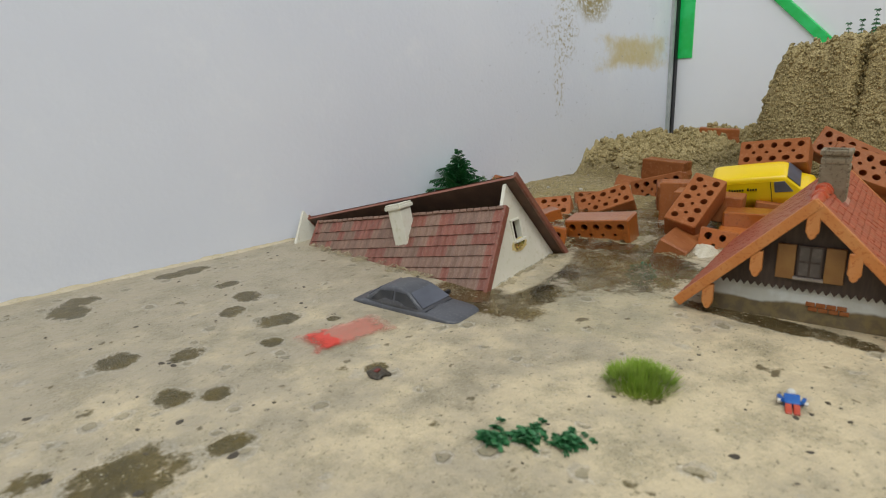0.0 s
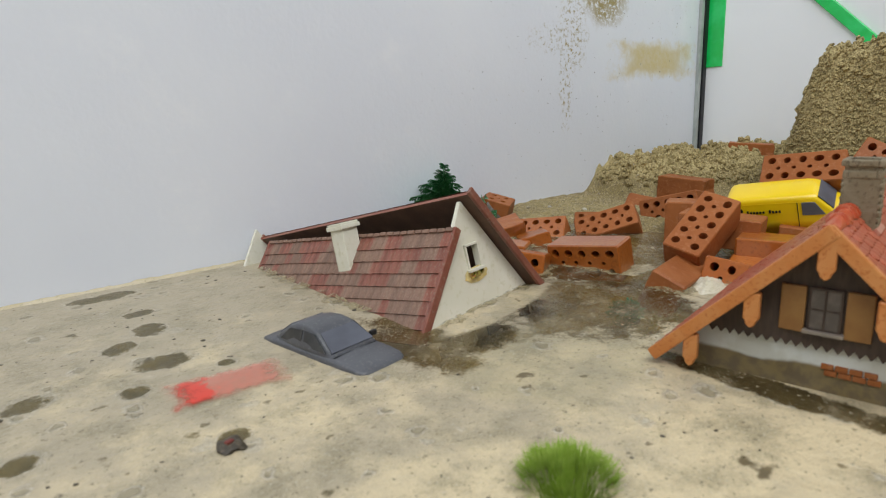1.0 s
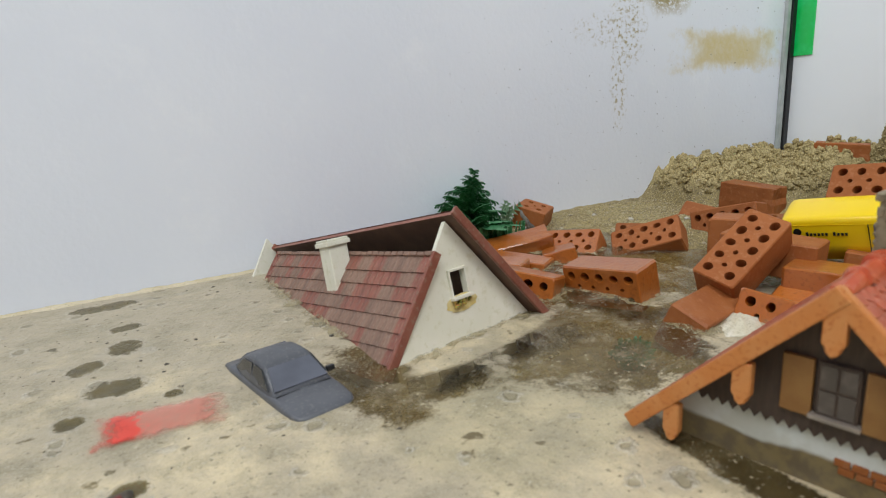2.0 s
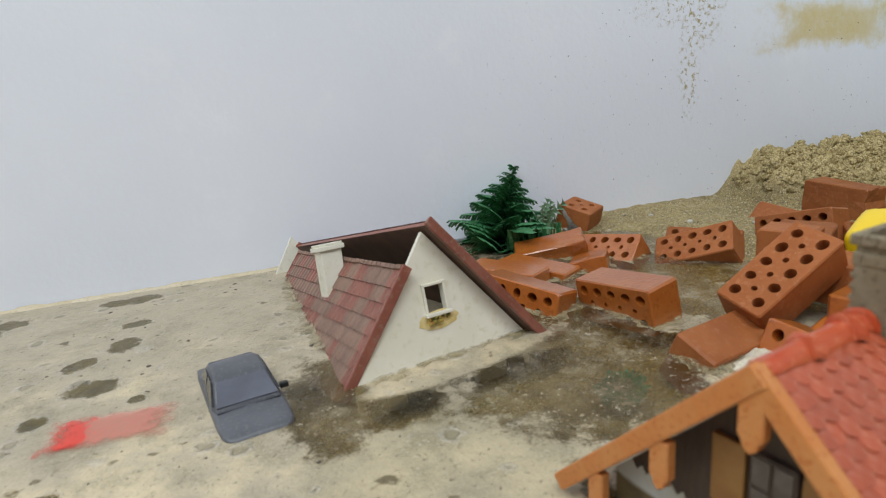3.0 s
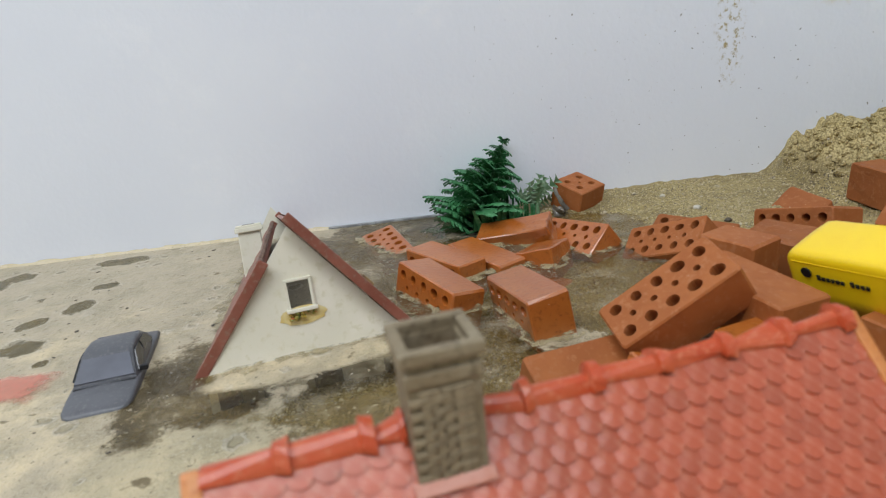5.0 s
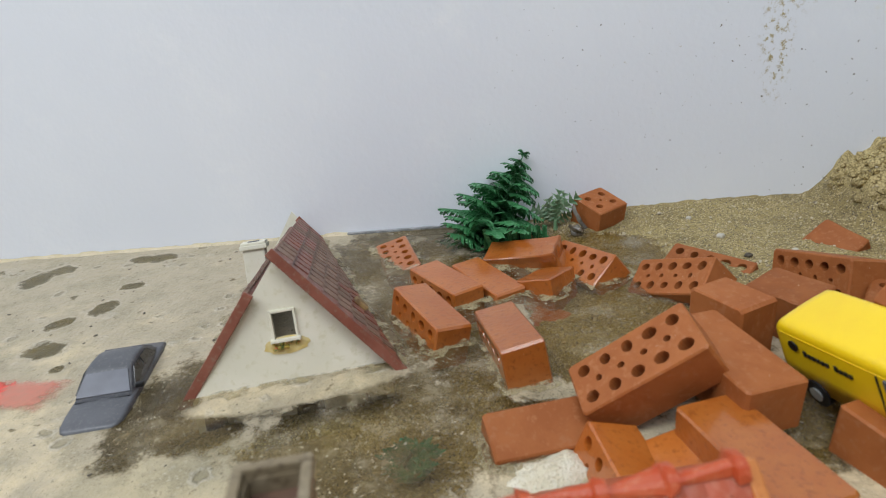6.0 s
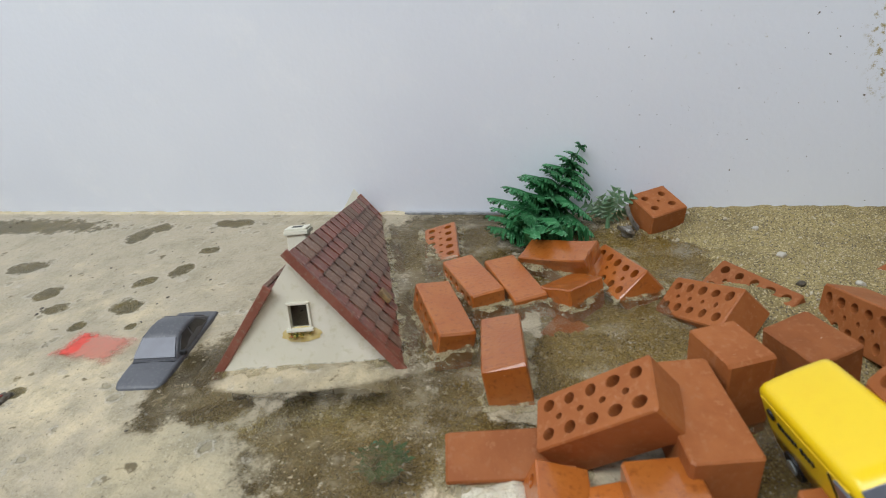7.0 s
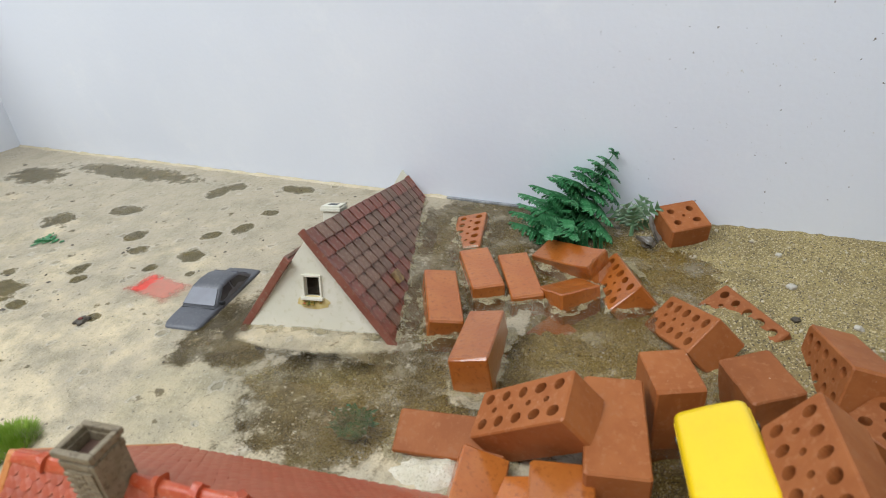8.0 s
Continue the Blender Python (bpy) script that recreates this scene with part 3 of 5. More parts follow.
def brick_mesh(name, length, width, height, big, small, seed, chip=0.0):
    """A clay brick with round holes sunk into its top."""
    rnd = random.Random(seed)
    bm = bmesh.new()
    cv = 0.0005

    def ring(z, inset, wob=0.0):
        x, y, c = length / 2 - inset, width / 2 - inset, 0.0008
        pts = [(x - c, -y), (x, -y + c), (x, y - c), (x - c, y), (-x + c, y), (-x, y - c), (-x, -y + c), (-x + c, -y)]
        return [bm.verts.new((px + rnd.uniform(-wob, wob), py + rnd.uniform(-wob, wob), z)) for px, py in pts]

    top, a, b, bot = ring(height / 2, cv), ring(height / 2 - cv, 0, 0.00015), ring(-height / 2 + cv, 0, 0.00015), ring(-height / 2, cv)
    for r0, r1 in ((top, a), (a, b), (b, bot)):
        for i in range(8):
            bm.faces.new((r0[i], r1[i], r1[(i + 1) % 8], r0[(i + 1) % 8]))
    bm.faces.new(bot)
    edges = [bm.edges.get((top[i], top[(i + 1) % 8])) for i in range(8)]
    for spots, r in ((big, 0.00185), (small, 0.00095)):
        for hx, hy in spots:
            rr, n = r * rnd.uniform(0.88, 1.1), 14
            el = rnd.uniform(0.9, 1.12)
            loops = []
            for k, (z, s) in enumerate(((height / 2, 1.0), (height / 2 - 0.0007, 0.93), (height / 2 - height * 0.8, 0.8))):
                loops.append([bm.verts.new((hx + rr * s * math.cos(q) * el, hy + rr * s * math.sin(q) / el, z)) for q in [math.tau * i / n for i in range(n)]])
            for l0, l1 in zip(loops, loops[1:]):
                for i in range(n):
                    bm.faces.new((l0[i], l0[(i + 1) % n], l1[(i + 1) % n], l1[i]))
            bm.faces.new(loops[-1])
            edges += [bm.edges.get((loops[0][i], loops[0][(i + 1) % n])) for i in range(n)]
    bmesh.ops.triangle_fill(bm, edges=edges, use_beauty=True)
    bmesh.ops.recalc_face_normals(bm, faces=bm.faces)
    if not big:
        bmesh.ops.subdivide_edges(bm, edges=[e for e in bm.edges if e.calc_length() > 0.006], cuts=4, use_grid_fill=True)
        for v in bm.verts:
            n_ = noise.noise(v.co * 190 + Vector((seed, 0, 0)))
            v.co += Vector((n_ * 0.0006, noise.noise(v.co * 240) * 0.0003, n_ * 0.0004))
    if chip:
        for v in bm.verts:
            if v.co.x > length / 2 - 0.002 and v.co.y > 0:
                v.co.x -= chip * rnd.uniform(0.5, 1)
                v.co.z -= chip * 0.4
    me = bpy.data.meshes.new(name)
    bm.to_mesh(me)
    bm.free()
    return me


BIG = [((i - 2) * 0.0068, s * 0.00445) for i in range(5) for s in (-1, 1)]
SMALL = [((i - 1.5) * 0.0068, 0.0) for i in range(4)]
HALF_BIG = [(sx * 0.0042, sy * 0.0047) for sx in (-1, 1) for sy in (-1, 1)]
brick_kinds = {}
lying = []
# stands a brick on end with its holes turned sideways
UPRIGHT = Matrix(((0, -1.12, 0, 0), (0, 0, 1, 0), (-1, 0, 0, 0), (0, 0, 0, 1)))


def brick(pos, rot, kind="full", wet=False, label="", seed=0):
    key = (kind, wet, seed % 3)
    if key not in brick_kinds:
        if kind == "full":
            me = brick_mesh("brick", BL, BW, BH, BIG, SMALL, seed % 3)
        elif kind == "half":
            me = brick_mesh("brick", 0.0200, 0.0195, 0.0165, HALF_BIG, [(0, 0)], seed % 3)
        elif kind == "solid":
            me = brick_mesh("brick", BL, BW, BH, [], [], seed % 3, 0.002)
        else:
            me = brick_mesh("brick", 0.021, 0.0165, 0.018, [], [], seed % 3)
        me.materials.append(BRICK_WET if wet else BRICK)
        brick_kinds[key] = me
    ob = new("brick", brick_kinds[key])
    ob.matrix_world = pose(*pos, *rot) if len(rot) == 3 else pose(*pos, 0, 0, rot[0]) @ UPRIGHT
    lying.append(ob)
    return tagged(ob, label, "brick", "bricks washed into a heap")


HOLED = "red clay brick with round holes lying on the heap"
SUNK = "wet orange clay brick half sunk in muddy water"
PLAIN = "plain side of a red clay brick in the heap"
BROKEN = "broken half of a red clay brick"
for i, (pos, rot, kind, wet, label) in enumerate((
    ((0.3251, 0.1895, 0.0152), (16.6, -34.6, -5.6), "full", False, HOLED),
    ((0.3617, 0.2664, 0.0015), (39.3, -19.0, -57.3), "full", False, HOLED),
    ((0.2921, 0.2259, 0.0035), (97.4, -6.3, -78.6), "full", True, SUNK),
    ((0.2628, 0.2506, 0.0006), (79.3, 5.8, -60.0), "full", True, SUNK),
    ((0.2689, 0.2811, -0.0020), (90.0, 0.0, -56.0), "full", True, SUNK),
    ((0.2865, 0.2850, -0.0045), (90.0, 3.0, -59.0), "full", True, SUNK),
    ((0.3062, 0.3050, -0.0005), (105.0, -10.5, -26.0), "solid", True, "chipped wet clay brick lying across the heap"),
    ((0.3309, 0.2945, -0.0020), (38.2, -5.9, -62.4), "full", True, HOLED),
    ((0.4090, 0.2532, 0.0074), (77.7, -14.8, -76.6), "full", False, HOLED),
    ((0.3949, 0.1753, 0.0350), (51.0, -5.8, -81.4), "full", False, "red clay brick with round holes behind the yellow van"),
    ((0.3590, 0.2165, 0.0050), (-64.0,), "full", False, "red clay brick standing on end in the heap"),
    ((0.3848, 0.2310, 0.0080), (8.0, 0.0, -60.0), "block", False, BROKEN),
    ((0.3476, 0.1921, 0.0128), (180.0, 3.0, -76.0), "full", False, PLAIN),
    ((0.3412, 0.1609, 0.0068), (180.0, 0.0, -75.0), "full", True, PLAIN),
    ((0.2990, 0.1865, -0.0030), (113.0, 0.0, 12.0), "full", False, SUNK),
    ((0.3140, 0.1620, -0.0020), (70.0, 6.0, -80.0), "full", True, SUNK),
    ((0.3290, 0.1590, -0.0030), (100.0, 0.0, -76.0), "full", True, SUNK),
    ((0.2450, 0.3240, -0.0058), (-12.0, -4.0, 106.0), "full", True, "drowned clay brick with round holes under the water"),
    ((0.3800, 0.2835, -0.0040), (30.0, 0.0, -51.0), "full", False, "red clay brick almost buried in wet sand"),
    ((0.4250, 0.2220, 0.0050), (8.0, 0.0, -40.0), "full", False, HOLED),
    ((0.3120, 0.2785, -0.0040), (-14.0, 6.0, 52.0), "block", True, "broken wet brick leaning on the heap"),
    ((0.3180, 0.2570, -0.0152), (12.0, 8.0, -30.0), "solid", True, "drowned piece of clay brick showing through the water"),
    ((0.3485, 0.3488, 0.0058), (4.0, 15.0, -57.0), "half", False, "broken half brick with four holes on the sand"),
)):
    brick(pos, rot, kind, wet, label, i)


def axes(origin, ax, az):
    """A pose whose x runs along ax and whose z lies near az."""
    x = Vector(ax).normalized()
    y = Vector(az).cross(x).normalized()
    z = x.cross(y)
    return Matrix(((x.x, y.x, z.x, origin[0]), (x.y, y.y, z.y, origin[1]), (x.z, y.z, z.z, origin[2]), (0, 0, 0, 1)))


def shared(name, me, m, parent):
    ob = new(name, me)
    ob.parent = parent
    ob.matrix_basis = m
    return ob


def mesh_of(name, bm, mats):
    me = bpy.data.meshes.new(name)
    bm.to_mesh(me)
    bm.free()
    for m in mats if isinstance(mats, (list, tuple)) else (mats,):
        me.materials.append(m)
    return me


# more bricks, towards the bank and the far corner
for i, (pos, rot, kind, wet, label) in enumerate((
    ((0.4690, 0.2790, 0.0112), (90.0, 3.0, -88.0), "solid", False, "plain clay brick stuck in the crumbled sand"),
    ((0.4400, 0.2960, -0.0030), (35.0, 10.0, -70.0), "block", False, "corner of a clay brick in the crumbled sand"),
    ((0.4120, 0.1350, 0.0290), (62.0, 20.0, -75.0), "full", False, "tilted clay brick with round holes beside the bank"),
    ((0.4200, 0.1180, 0.0120), (48.0, -14.0, -70.0), "full", False, HOLED),
    ((0.4350, 0.1500, 0.0340), (62.0, 26.0, -78.0), "full", False, HOLED),
    ((0.5980, 0.2930, 0.0262), (90.0, 4.0, -65.0), "solid", False, "dark clay brick on top of the sand heap"),
    ((0.3950, 0.1880, 0.0130), (10.0, 0.0, -80.0), "full", False, PLAIN),
    ((0.3800, 0.1600, 0.0050), (180.0, 5.0, -70.0), "full", False, PLAIN),
)):
    brick(pos, rot, kind, wet, label, i + 1)

# ---- the white house, tilted and half drowned ----
house_m = axes((0.2195, 0.2165, 0.0), (0.974, 0.226, 0.0), (-0.0504, 0.2172, 0.974))
white_house = thing("house", house_m, "cream model house with loose red tiled roof, half drowned", "house")
RH, HB = 0.0435, 0.0340
SL = math.hypot(RH, HB)


def gable(y, top, hole):
    """A gable wall as a slab, its window cut through it."""
    bm = bmesh.new()
    out = [(-0.0325, -0.020), (0.0325, -0.020), (0.0325, 0.0005), (0.0, top), (-0.0325, 0.0005)]
    loops = []
    for yy in (y, y + 0.0018):
        vs = [bm.verts.new((a, yy, b)) for a, b in out]
        es = [bm.edges.new((vs[i], vs[(i + 1) % len(vs)])) for i in range(len(vs))]
        hv = []
        if hole:
            hv = [bm.verts.new((a, yy, b)) for a, b in ((-0.0036, 0.0156), (0.0036, 0.0156), (0.0036, 0.0245), (-0.0036, 0.0245))]
            es += [bm.edges.new((hv[i], hv[(i + 1) % 4])) for i in range(4)]
        bmesh.ops.triangle_fill(bm, edges=es, use_beauty=True)
        loops.append((vs, hv))
    for a, b in zip(*loops):
        for i in range(len(a)):
            bm.faces.new((a[i], a[(i + 1) % len(a)], b[(i + 1) % len(a)], b[i]))
    bmesh.ops.recalc_face_normals(bm, faces=bm.faces)
    return bm


part("gable_wall", gable(0.0035, 0.0418, True), CREAM, white_house)
far_gable = part("gable_wall", gable(0.0, 0.0494, False), CREAM, white_house)
far_gable.matrix_basis = pose(-0.0024, 0.1410, 0.0, 2, 0, 0)
for s in (-1, 1):
    part("side_wall", box((s * 0.031 - 0.0009, 0.005, -0.02), (s * 0.031 + 0.0009, 0.1405, 0.0005)), CREAM, white_house)
bm = bmesh.new()
for lo, hi in (((-0.0043, 0.0026, 0.0152), (-0.0034, 0.0056, 0.0252)), ((0.0034, 0.0026, 0.0152), (0.0043, 0.0056, 0.0252)),
               ((-0.0043, 0.0026, 0.0244), (0.0043, 0.0056, 0.0253)), ((-0.0049, 0.0014, 0.0146), (0.0049, 0.0056, 0.0157))):
    add_box(bm, lo, hi, 0.0002)
part("window_frame", bm, CREAM, white_house)
FLOWER = Mat("flower_box", (0.42, 0.30, 0.05), (0.10, 0.19, 0.05), (0.45, 0.10, 0.04), scale=330, fine=900, rough=0.6, bump=0.4).m
STAIN = Mat("yellow_stain", (0.60, 0.46, 0.16), (0.68, 0.58, 0.30), None, scale=200, fine=900, rough=0.5, bump=0.05).m
bm = bmesh.new()
bmesh.ops.create_circle(bm, cap_ends=True, radius=1, segments=20, matrix=pose(0.0, 0.0033, 0.0132, 90) @ Matrix.Diagonal((0.0074, 0.0031, 1, 1)))
for v in bm.verts:
    v.co.x += 0.0006 * math.sin(v.co.z * 4000)
part("stain", bm, STAIN, white_house, "yellow glue stain round the flower box")
bm = bmesh.new()
rnd = random.Random(4)
for i in range(26):
    add_box(bm, (-0.0004, -0.0004, -0.0004), (0.0004, 0.0004, 0.0004), 0.0001, pose(rnd.uniform(-0.0042, 0.0042), rnd.uniform(0.0018, 0.0032), rnd.uniform(0.0122, 0.0142), rnd.uniform(0, 90), 0, rnd.uniform(0, 90)))
part("flower_box", bm, FLOWER, white_house, "green and yellow flower box")
MURKY = Mat("muddy_window", (0.050, 0.038, 0.020), (0.14, 0.115, 0.06), (0.24, 0.20, 0.11), scale=260, fine=700, rough=0.4, bump=0.1).m
for x, w_ in ((-0.0265, 0.0034), (-0.0125, 0.0040), (0.0040, 0.0046), (0.0262, 0.0036)):
    part("window", box((x - w_, 0.0028, -0.0130), (x + w_, 0.0046, -0.0050)), MURKY, white_house, "dark drowned window")

# roof panels: x runs along the ridge, y down the slope
TILE_W, TILE_P = 0.0085, 0.0064


def pan_tile():
    bm = bmesh.new()
    n = 4
    rows = []
    for j, (v, lift) in enumerate(((0, 0.0), (TILE_P * 1.12, 0.0008))):
        rows.append([bm.verts.new((TILE_W * (i / n - 0.5) * 0.955, v, lift + 0.0004 * abs(math.sin(math.pi * i / n * 1.5)))) for i in range(n + 1)])
    low = [bm.verts.new((v.co.x, v.co.y, v.co.z - 0.0009)) for v in rows[1]]
    for i in range(n):
        bm.faces.new((rows[0][i], rows[0][i + 1], rows[1][i + 1], rows[1][i]))
        bm.faces.new((rows[1][i], rows[1][i + 1], low[i + 1], low[i]))
    bm.faces.new((rows[0][0], rows[1][0], low[0]))
    bm.faces.new((rows[0][n], low[n], rows[1][n]))
    bmesh.ops.recalc_face_normals(bm, faces=bm.faces)
    return bm


PAN = [mesh_of("tile", pan_tile(), m) for m in (ROOF_RED, ROOF_GREY)]


def roof_panel(name, length, depth, m, seed, cols, rows):
    rnd = random.Random(seed)
    bm = bmesh.new()
    add_box(bm, (0, 0, -0.0016), (length, depth, 0.0), 0.0002)
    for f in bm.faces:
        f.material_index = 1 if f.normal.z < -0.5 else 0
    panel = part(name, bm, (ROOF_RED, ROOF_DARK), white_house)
    panel.matrix_basis = m
    for a, b in (((-0.0012, -0.001, -0.0020), (0.0003, depth + 0.001, 0.0013)), ((length - 0.0003, -0.001, -0.0020), (length + 0.0012, depth + 0.001, 0.0013))):
        part("verge_board", box(a, b, 0.0004), ROOF_RED, panel, "dark red verge board")
    for r in range(rows):
        for c_ in range(cols):
            k = noise.noise((c_ * 0.35 + seed * 9, r * 0.45, 0.3)) + rnd.uniform(-0.1, 0.1)
            me = PAN[0 if k > 0.13 or c_ == cols - 1 or c_ == 0 else 1]
            shared("tile", me, pose((c_ + 0.5) * length / cols, r * depth / rows, 0.0003, rnd.uniform(-1.2, 0.6), rnd.uniform(-0.5, 0.5), rnd.uniform(-0.4, 0.4)) @ Matrix.Diagonal((length / cols / TILE_W, 1, 1, 1)), panel)
    return panel


# right panel lies in place; the left one has slid down and turned
sx, sz = HB / SL, RH / SL
# columns: along the ridge, down the slope, outward; kept right-handed by running from the far end
m_r = Matrix(((0, sx, sz, 0.0008), (-1, 0, 0, 0.1395), (0, -sz, sx, RH + 0.0012), (0, 0, 0, 1)))
right_panel = roof_panel("roof_panel", 0.1410, 0.0600, m_r, 1, 16, 9)
m_l = Matrix(((0, -sx, -sz, -0.0008), (1, 0, 0, 0.0012), (0, -sz, sx, RH + 0.0006), (0, 0, 0, 1))) @ pose(0, 0.0150, -0.0006, 0, 0, -5.0)
left_panel = roof_panel("roof_panel", 0.1275, 0.0430, m_l, 2, 29, 8)
RIDGE_PIECE = mesh_of("ridge_piece", box((0.0, -0.0006, 0.0), (0.0036, 0.0010, 0.0016), 0.0003), ROOF_GREY)
rnd = random.Random(14)
for i in range(31):
    shared("ridge_piece", RIDGE_PIECE, pose(i * 0.0041, rnd.uniform(-0.0001, 0.0001), rnd.uniform(-0.0001, 0.0001), 0, rnd.uniform(-2, 2), 0), left_panel)
part("skylight", box((0.096, 0.024, 0.001), (0.104, 0.034, 0.0022), 0.0004), Mat("grey_hatch", (0.09, 0.085, 0.07), (0.12, 0.11, 0.09), None, rough=0.4).m, left_panel, "grey roof hatch")
part("skylight", box((0.100, 0.036, 0.001), (0.106, 0.042, 0.0030), 0.0005), Mat("ochre_hatch", (0.30, 0.20, 0.08), (0.16, 0.10, 0.05), None, scale=400, rough=0.5).m, right_panel, "small ochre roof hatch")

# cream chimney on the left panel
bm = prism([(-0.0215, 0.0160), (-0.0235, 0.0200), (-0.0225, 0.0420), (-0.0120, 0.0420), (-0.0125, 0.0330)], 0.0095, "y")
bmesh.ops.bevel(bm, geom=list(bm.edges), offset=0.0003, segments=1, affect="EDGES")
chimney = part("chimney", bm, CREAM, white_house, "cream chimney with a stepped cap")
chimney.scale = (0.82, 0.82, 1)
chimney.location = (0.0013, 0.0544, -0.0004)
bm = bmesh.new()
for x0, x1, y0, y1, z0, z1 in ((-0.0238, -0.0107, -0.0012, 0.0107, 0.0412, 0.0430), (-0.0232, -0.0113, -0.0006, 0.0101, 0.0430, 0.0440)):
    add_box(bm, (x0, y0, z0), (x1, y1, z1), 0.0003)
part("chimney_cap", bm, CREAM, chimney)
part("flue", box((-0.0200, 0.0028, 0.0439), (-0.0145, 0.0072, 0.04415)), BLACK, chimney)

# ---- the house with the orange roof ----
oh_m = pose(0.2262, 0.1072, 0.0, 0, 0, 10.0)
orange_house = thing("house", oh_m, "model chalet with orange scale-tiled roof and dark timber gable", "house")
LEN, RZ, HW = 0.0930, 0.0438, 0.0395
slope = math.atan2(RZ - 0.0045, HW)
sd = math.hypot(RZ - 0.0045, HW)


def scale_tile():
    bm = bmesh.new()
    w, p = 0.00168, 0.0029
    pts = [(-w, 0), (-w, p * 0.75)] + [(-w * math.cos(math.pi * i / 8), p * 0.75 + w * 0.95 * math.sin(math.pi * i / 8)) for i in range(1, 8)] + [(w, p * 0.75), (w, 0)]
    up = [bm.verts.new((a, b, 0.0003 + 0.0005 * b / (p * 1.3))) for a, b in pts]
    lo = [bm.verts.new((a * 1.06, b * 1.02, -0.0003)) for a, b in pts]
    mid = bm.verts.new((0, p * 0.75, 0.00072))
    n = len(pts)
    for i in range(n):
        j = (i + 1) % n
        bm.faces.new((up[i], mid, up[j]))
        bm.faces.new((lo[i], up[i], up[j], lo[j]))
    bmesh.ops.recalc_face_normals(bm, faces=bm.faces)
    return bm


SCALE = mesh_of("tile", scale_tile(), TILE_PINK)
for side in (-1, 1):
    cs, sn = math.cos(slope), math.sin(slope)
    bm = bmesh.new()
    add_box(bm, (0, 0, -0.0014), (LEN, sd, 0.0), 0.0002)
    panel = part("roof_panel", bm, RIDGE, orange_house)
    if side < 0:
        m = Matrix(((-1, 0, 0, LEN), (0, -cs, -sn, 0), (0, -sn, cs, RZ), (0, 0, 0, 1)))
    else:
        m = Matrix(((1, 0, 0, 0), (0, cs, sn, 0), (0, -sn, cs, RZ), (0, 0, 0, 1)))
    panel.matrix_basis = m
    rnd = random.Random(side + 5)
    cols, rows = 29, 21
    joined = bmesh.new()
    for r in range(rows):
        for c_ in range(cols + (r % 2)):
            x = (c_ + (0.0 if r % 2 else 0.5)) * LEN / cols
            tm = pose(min(max(x, 0.0016), LEN - 0.0016), 0.0006 + r * (sd - 0.002) / rows, 0.0002, 0, 0, rnd.uniform(-1.5, 1.5)) @ Matrix.Diagonal((1, 1, rnd.uniform(0.85, 1.15), 1))
            if side < 0 and r < 10:
                shared("tile", SCALE, tm, panel)
            else:
                k = len(joined.verts)
                joined.from_mesh(SCALE)
                joined.verts.ensure_lookup_table()
                bmesh.ops.transform(joined, matrix=tm, verts=joined.verts[k:])
    tagged(part("tiles", joined, TILE_PINK, panel), kind="stuff")
    # verge boards at both ends, hanging below the roof
    for x0 in (-0.0022, LEN - 0.0004):
        part("verge_board", box((x0, -0.0006, -0.0026), (x0 + 0.0022, sd + 0.0015, 0.0010), 0.0005), VERGE, panel, "ochre verge board")
for i in range(9):
    x0, x1 = i * LEN / 9, (i + 1) * LEN / 9
    # the chimney stands between two caps
    if i == 2:
        x1 = 0.0244
    if i == 3:
        x0 = 0.0340
    bm = bmesh.new()
    rings = []
    for xx, r in ((x0, 0.0013), (lerp(x0, x1, 0.80), 0.0015), (lerp(x0, x1, 0.83), 0.0021), (x1, 0.0021)):
        ring = []
        for j in range(9):
            a = math.pi * j / 8
            q = Vector((xx, r * math.cos(a) * 1.25, RZ - 0.0006 + r * math.sin(a) * 1.35))
            ring.append(bm.verts.new(q + Vector((0, 0.0006, 0.0007)) * 1.5 * noise.noise(q * 420)))
        rings.append(ring)
    for r0, r1 in zip(rings, rings[1:]):
        for k in range(8):
            bm.faces.new((r0[k], r1[k], r1[k + 1], r0[k + 1]))
    bm.faces.new(rings[0])
    bm.faces.new(rings[-1][::-1])
    bmesh.ops.recalc_face_normals(bm, faces=bm.faces)
    part("ridge_cap", bm, RIDGE, orange_house, "bright orange ridge cap")
GX = 0.0055
# timber gable with a zigzag lower edge over the white wall
pts = [(0.0, RZ - 0.0035)]
zz, zb = 0.0128, 0.0016
y_at = lambda z: (RZ - 0.0035 - z) / (RZ - 0.0045) * HW * 0.98
yl = y_at(zz)
pts += [(yl, zz)]
n = 24
for i in range(n + 1):
    y = yl - 2 * yl * i / n
    pts += [(y, zz), (y - yl / n, zz - zb)] if i < n else [(-yl, zz)]
pts = [pts[0]] + pts[2:]
bm = prism(pts, 0.0012, "x")
timber = part("timber_gable", bm, TIMBER, orange_house, "dark brown timber gable with a zigzag edge")
timber.location.x = GX
bm = prism([(-0.0325, -0.02), (0.0325, -0.02), (0.0325, 0.0075), (0.0, RZ - 0.005), (-0.0325, 0.0075)], 0.0015, "x")
w = part("gable_wall", bm, PLASTER, orange_house)
w.location.x = GX + 0.0014
w = part("gable_wall", prism([(-0.0325, -0.02), (0.0325, -0.02), (0.0325, 0.0075), (0.0, RZ - 0.005), (-0.0325, 0.0075)], 0.0015, "x"), PLASTER, orange_house)
w.location.x = LEN - 0.007
for s in (-1, 1):
    part("side_wall", box((GX + 0.003, s * 0.032 - 0.0009, -0.02), (LEN - 0.007, s * 0.032 + 0.0009, 0.0060)), PLASTER, orange_house)
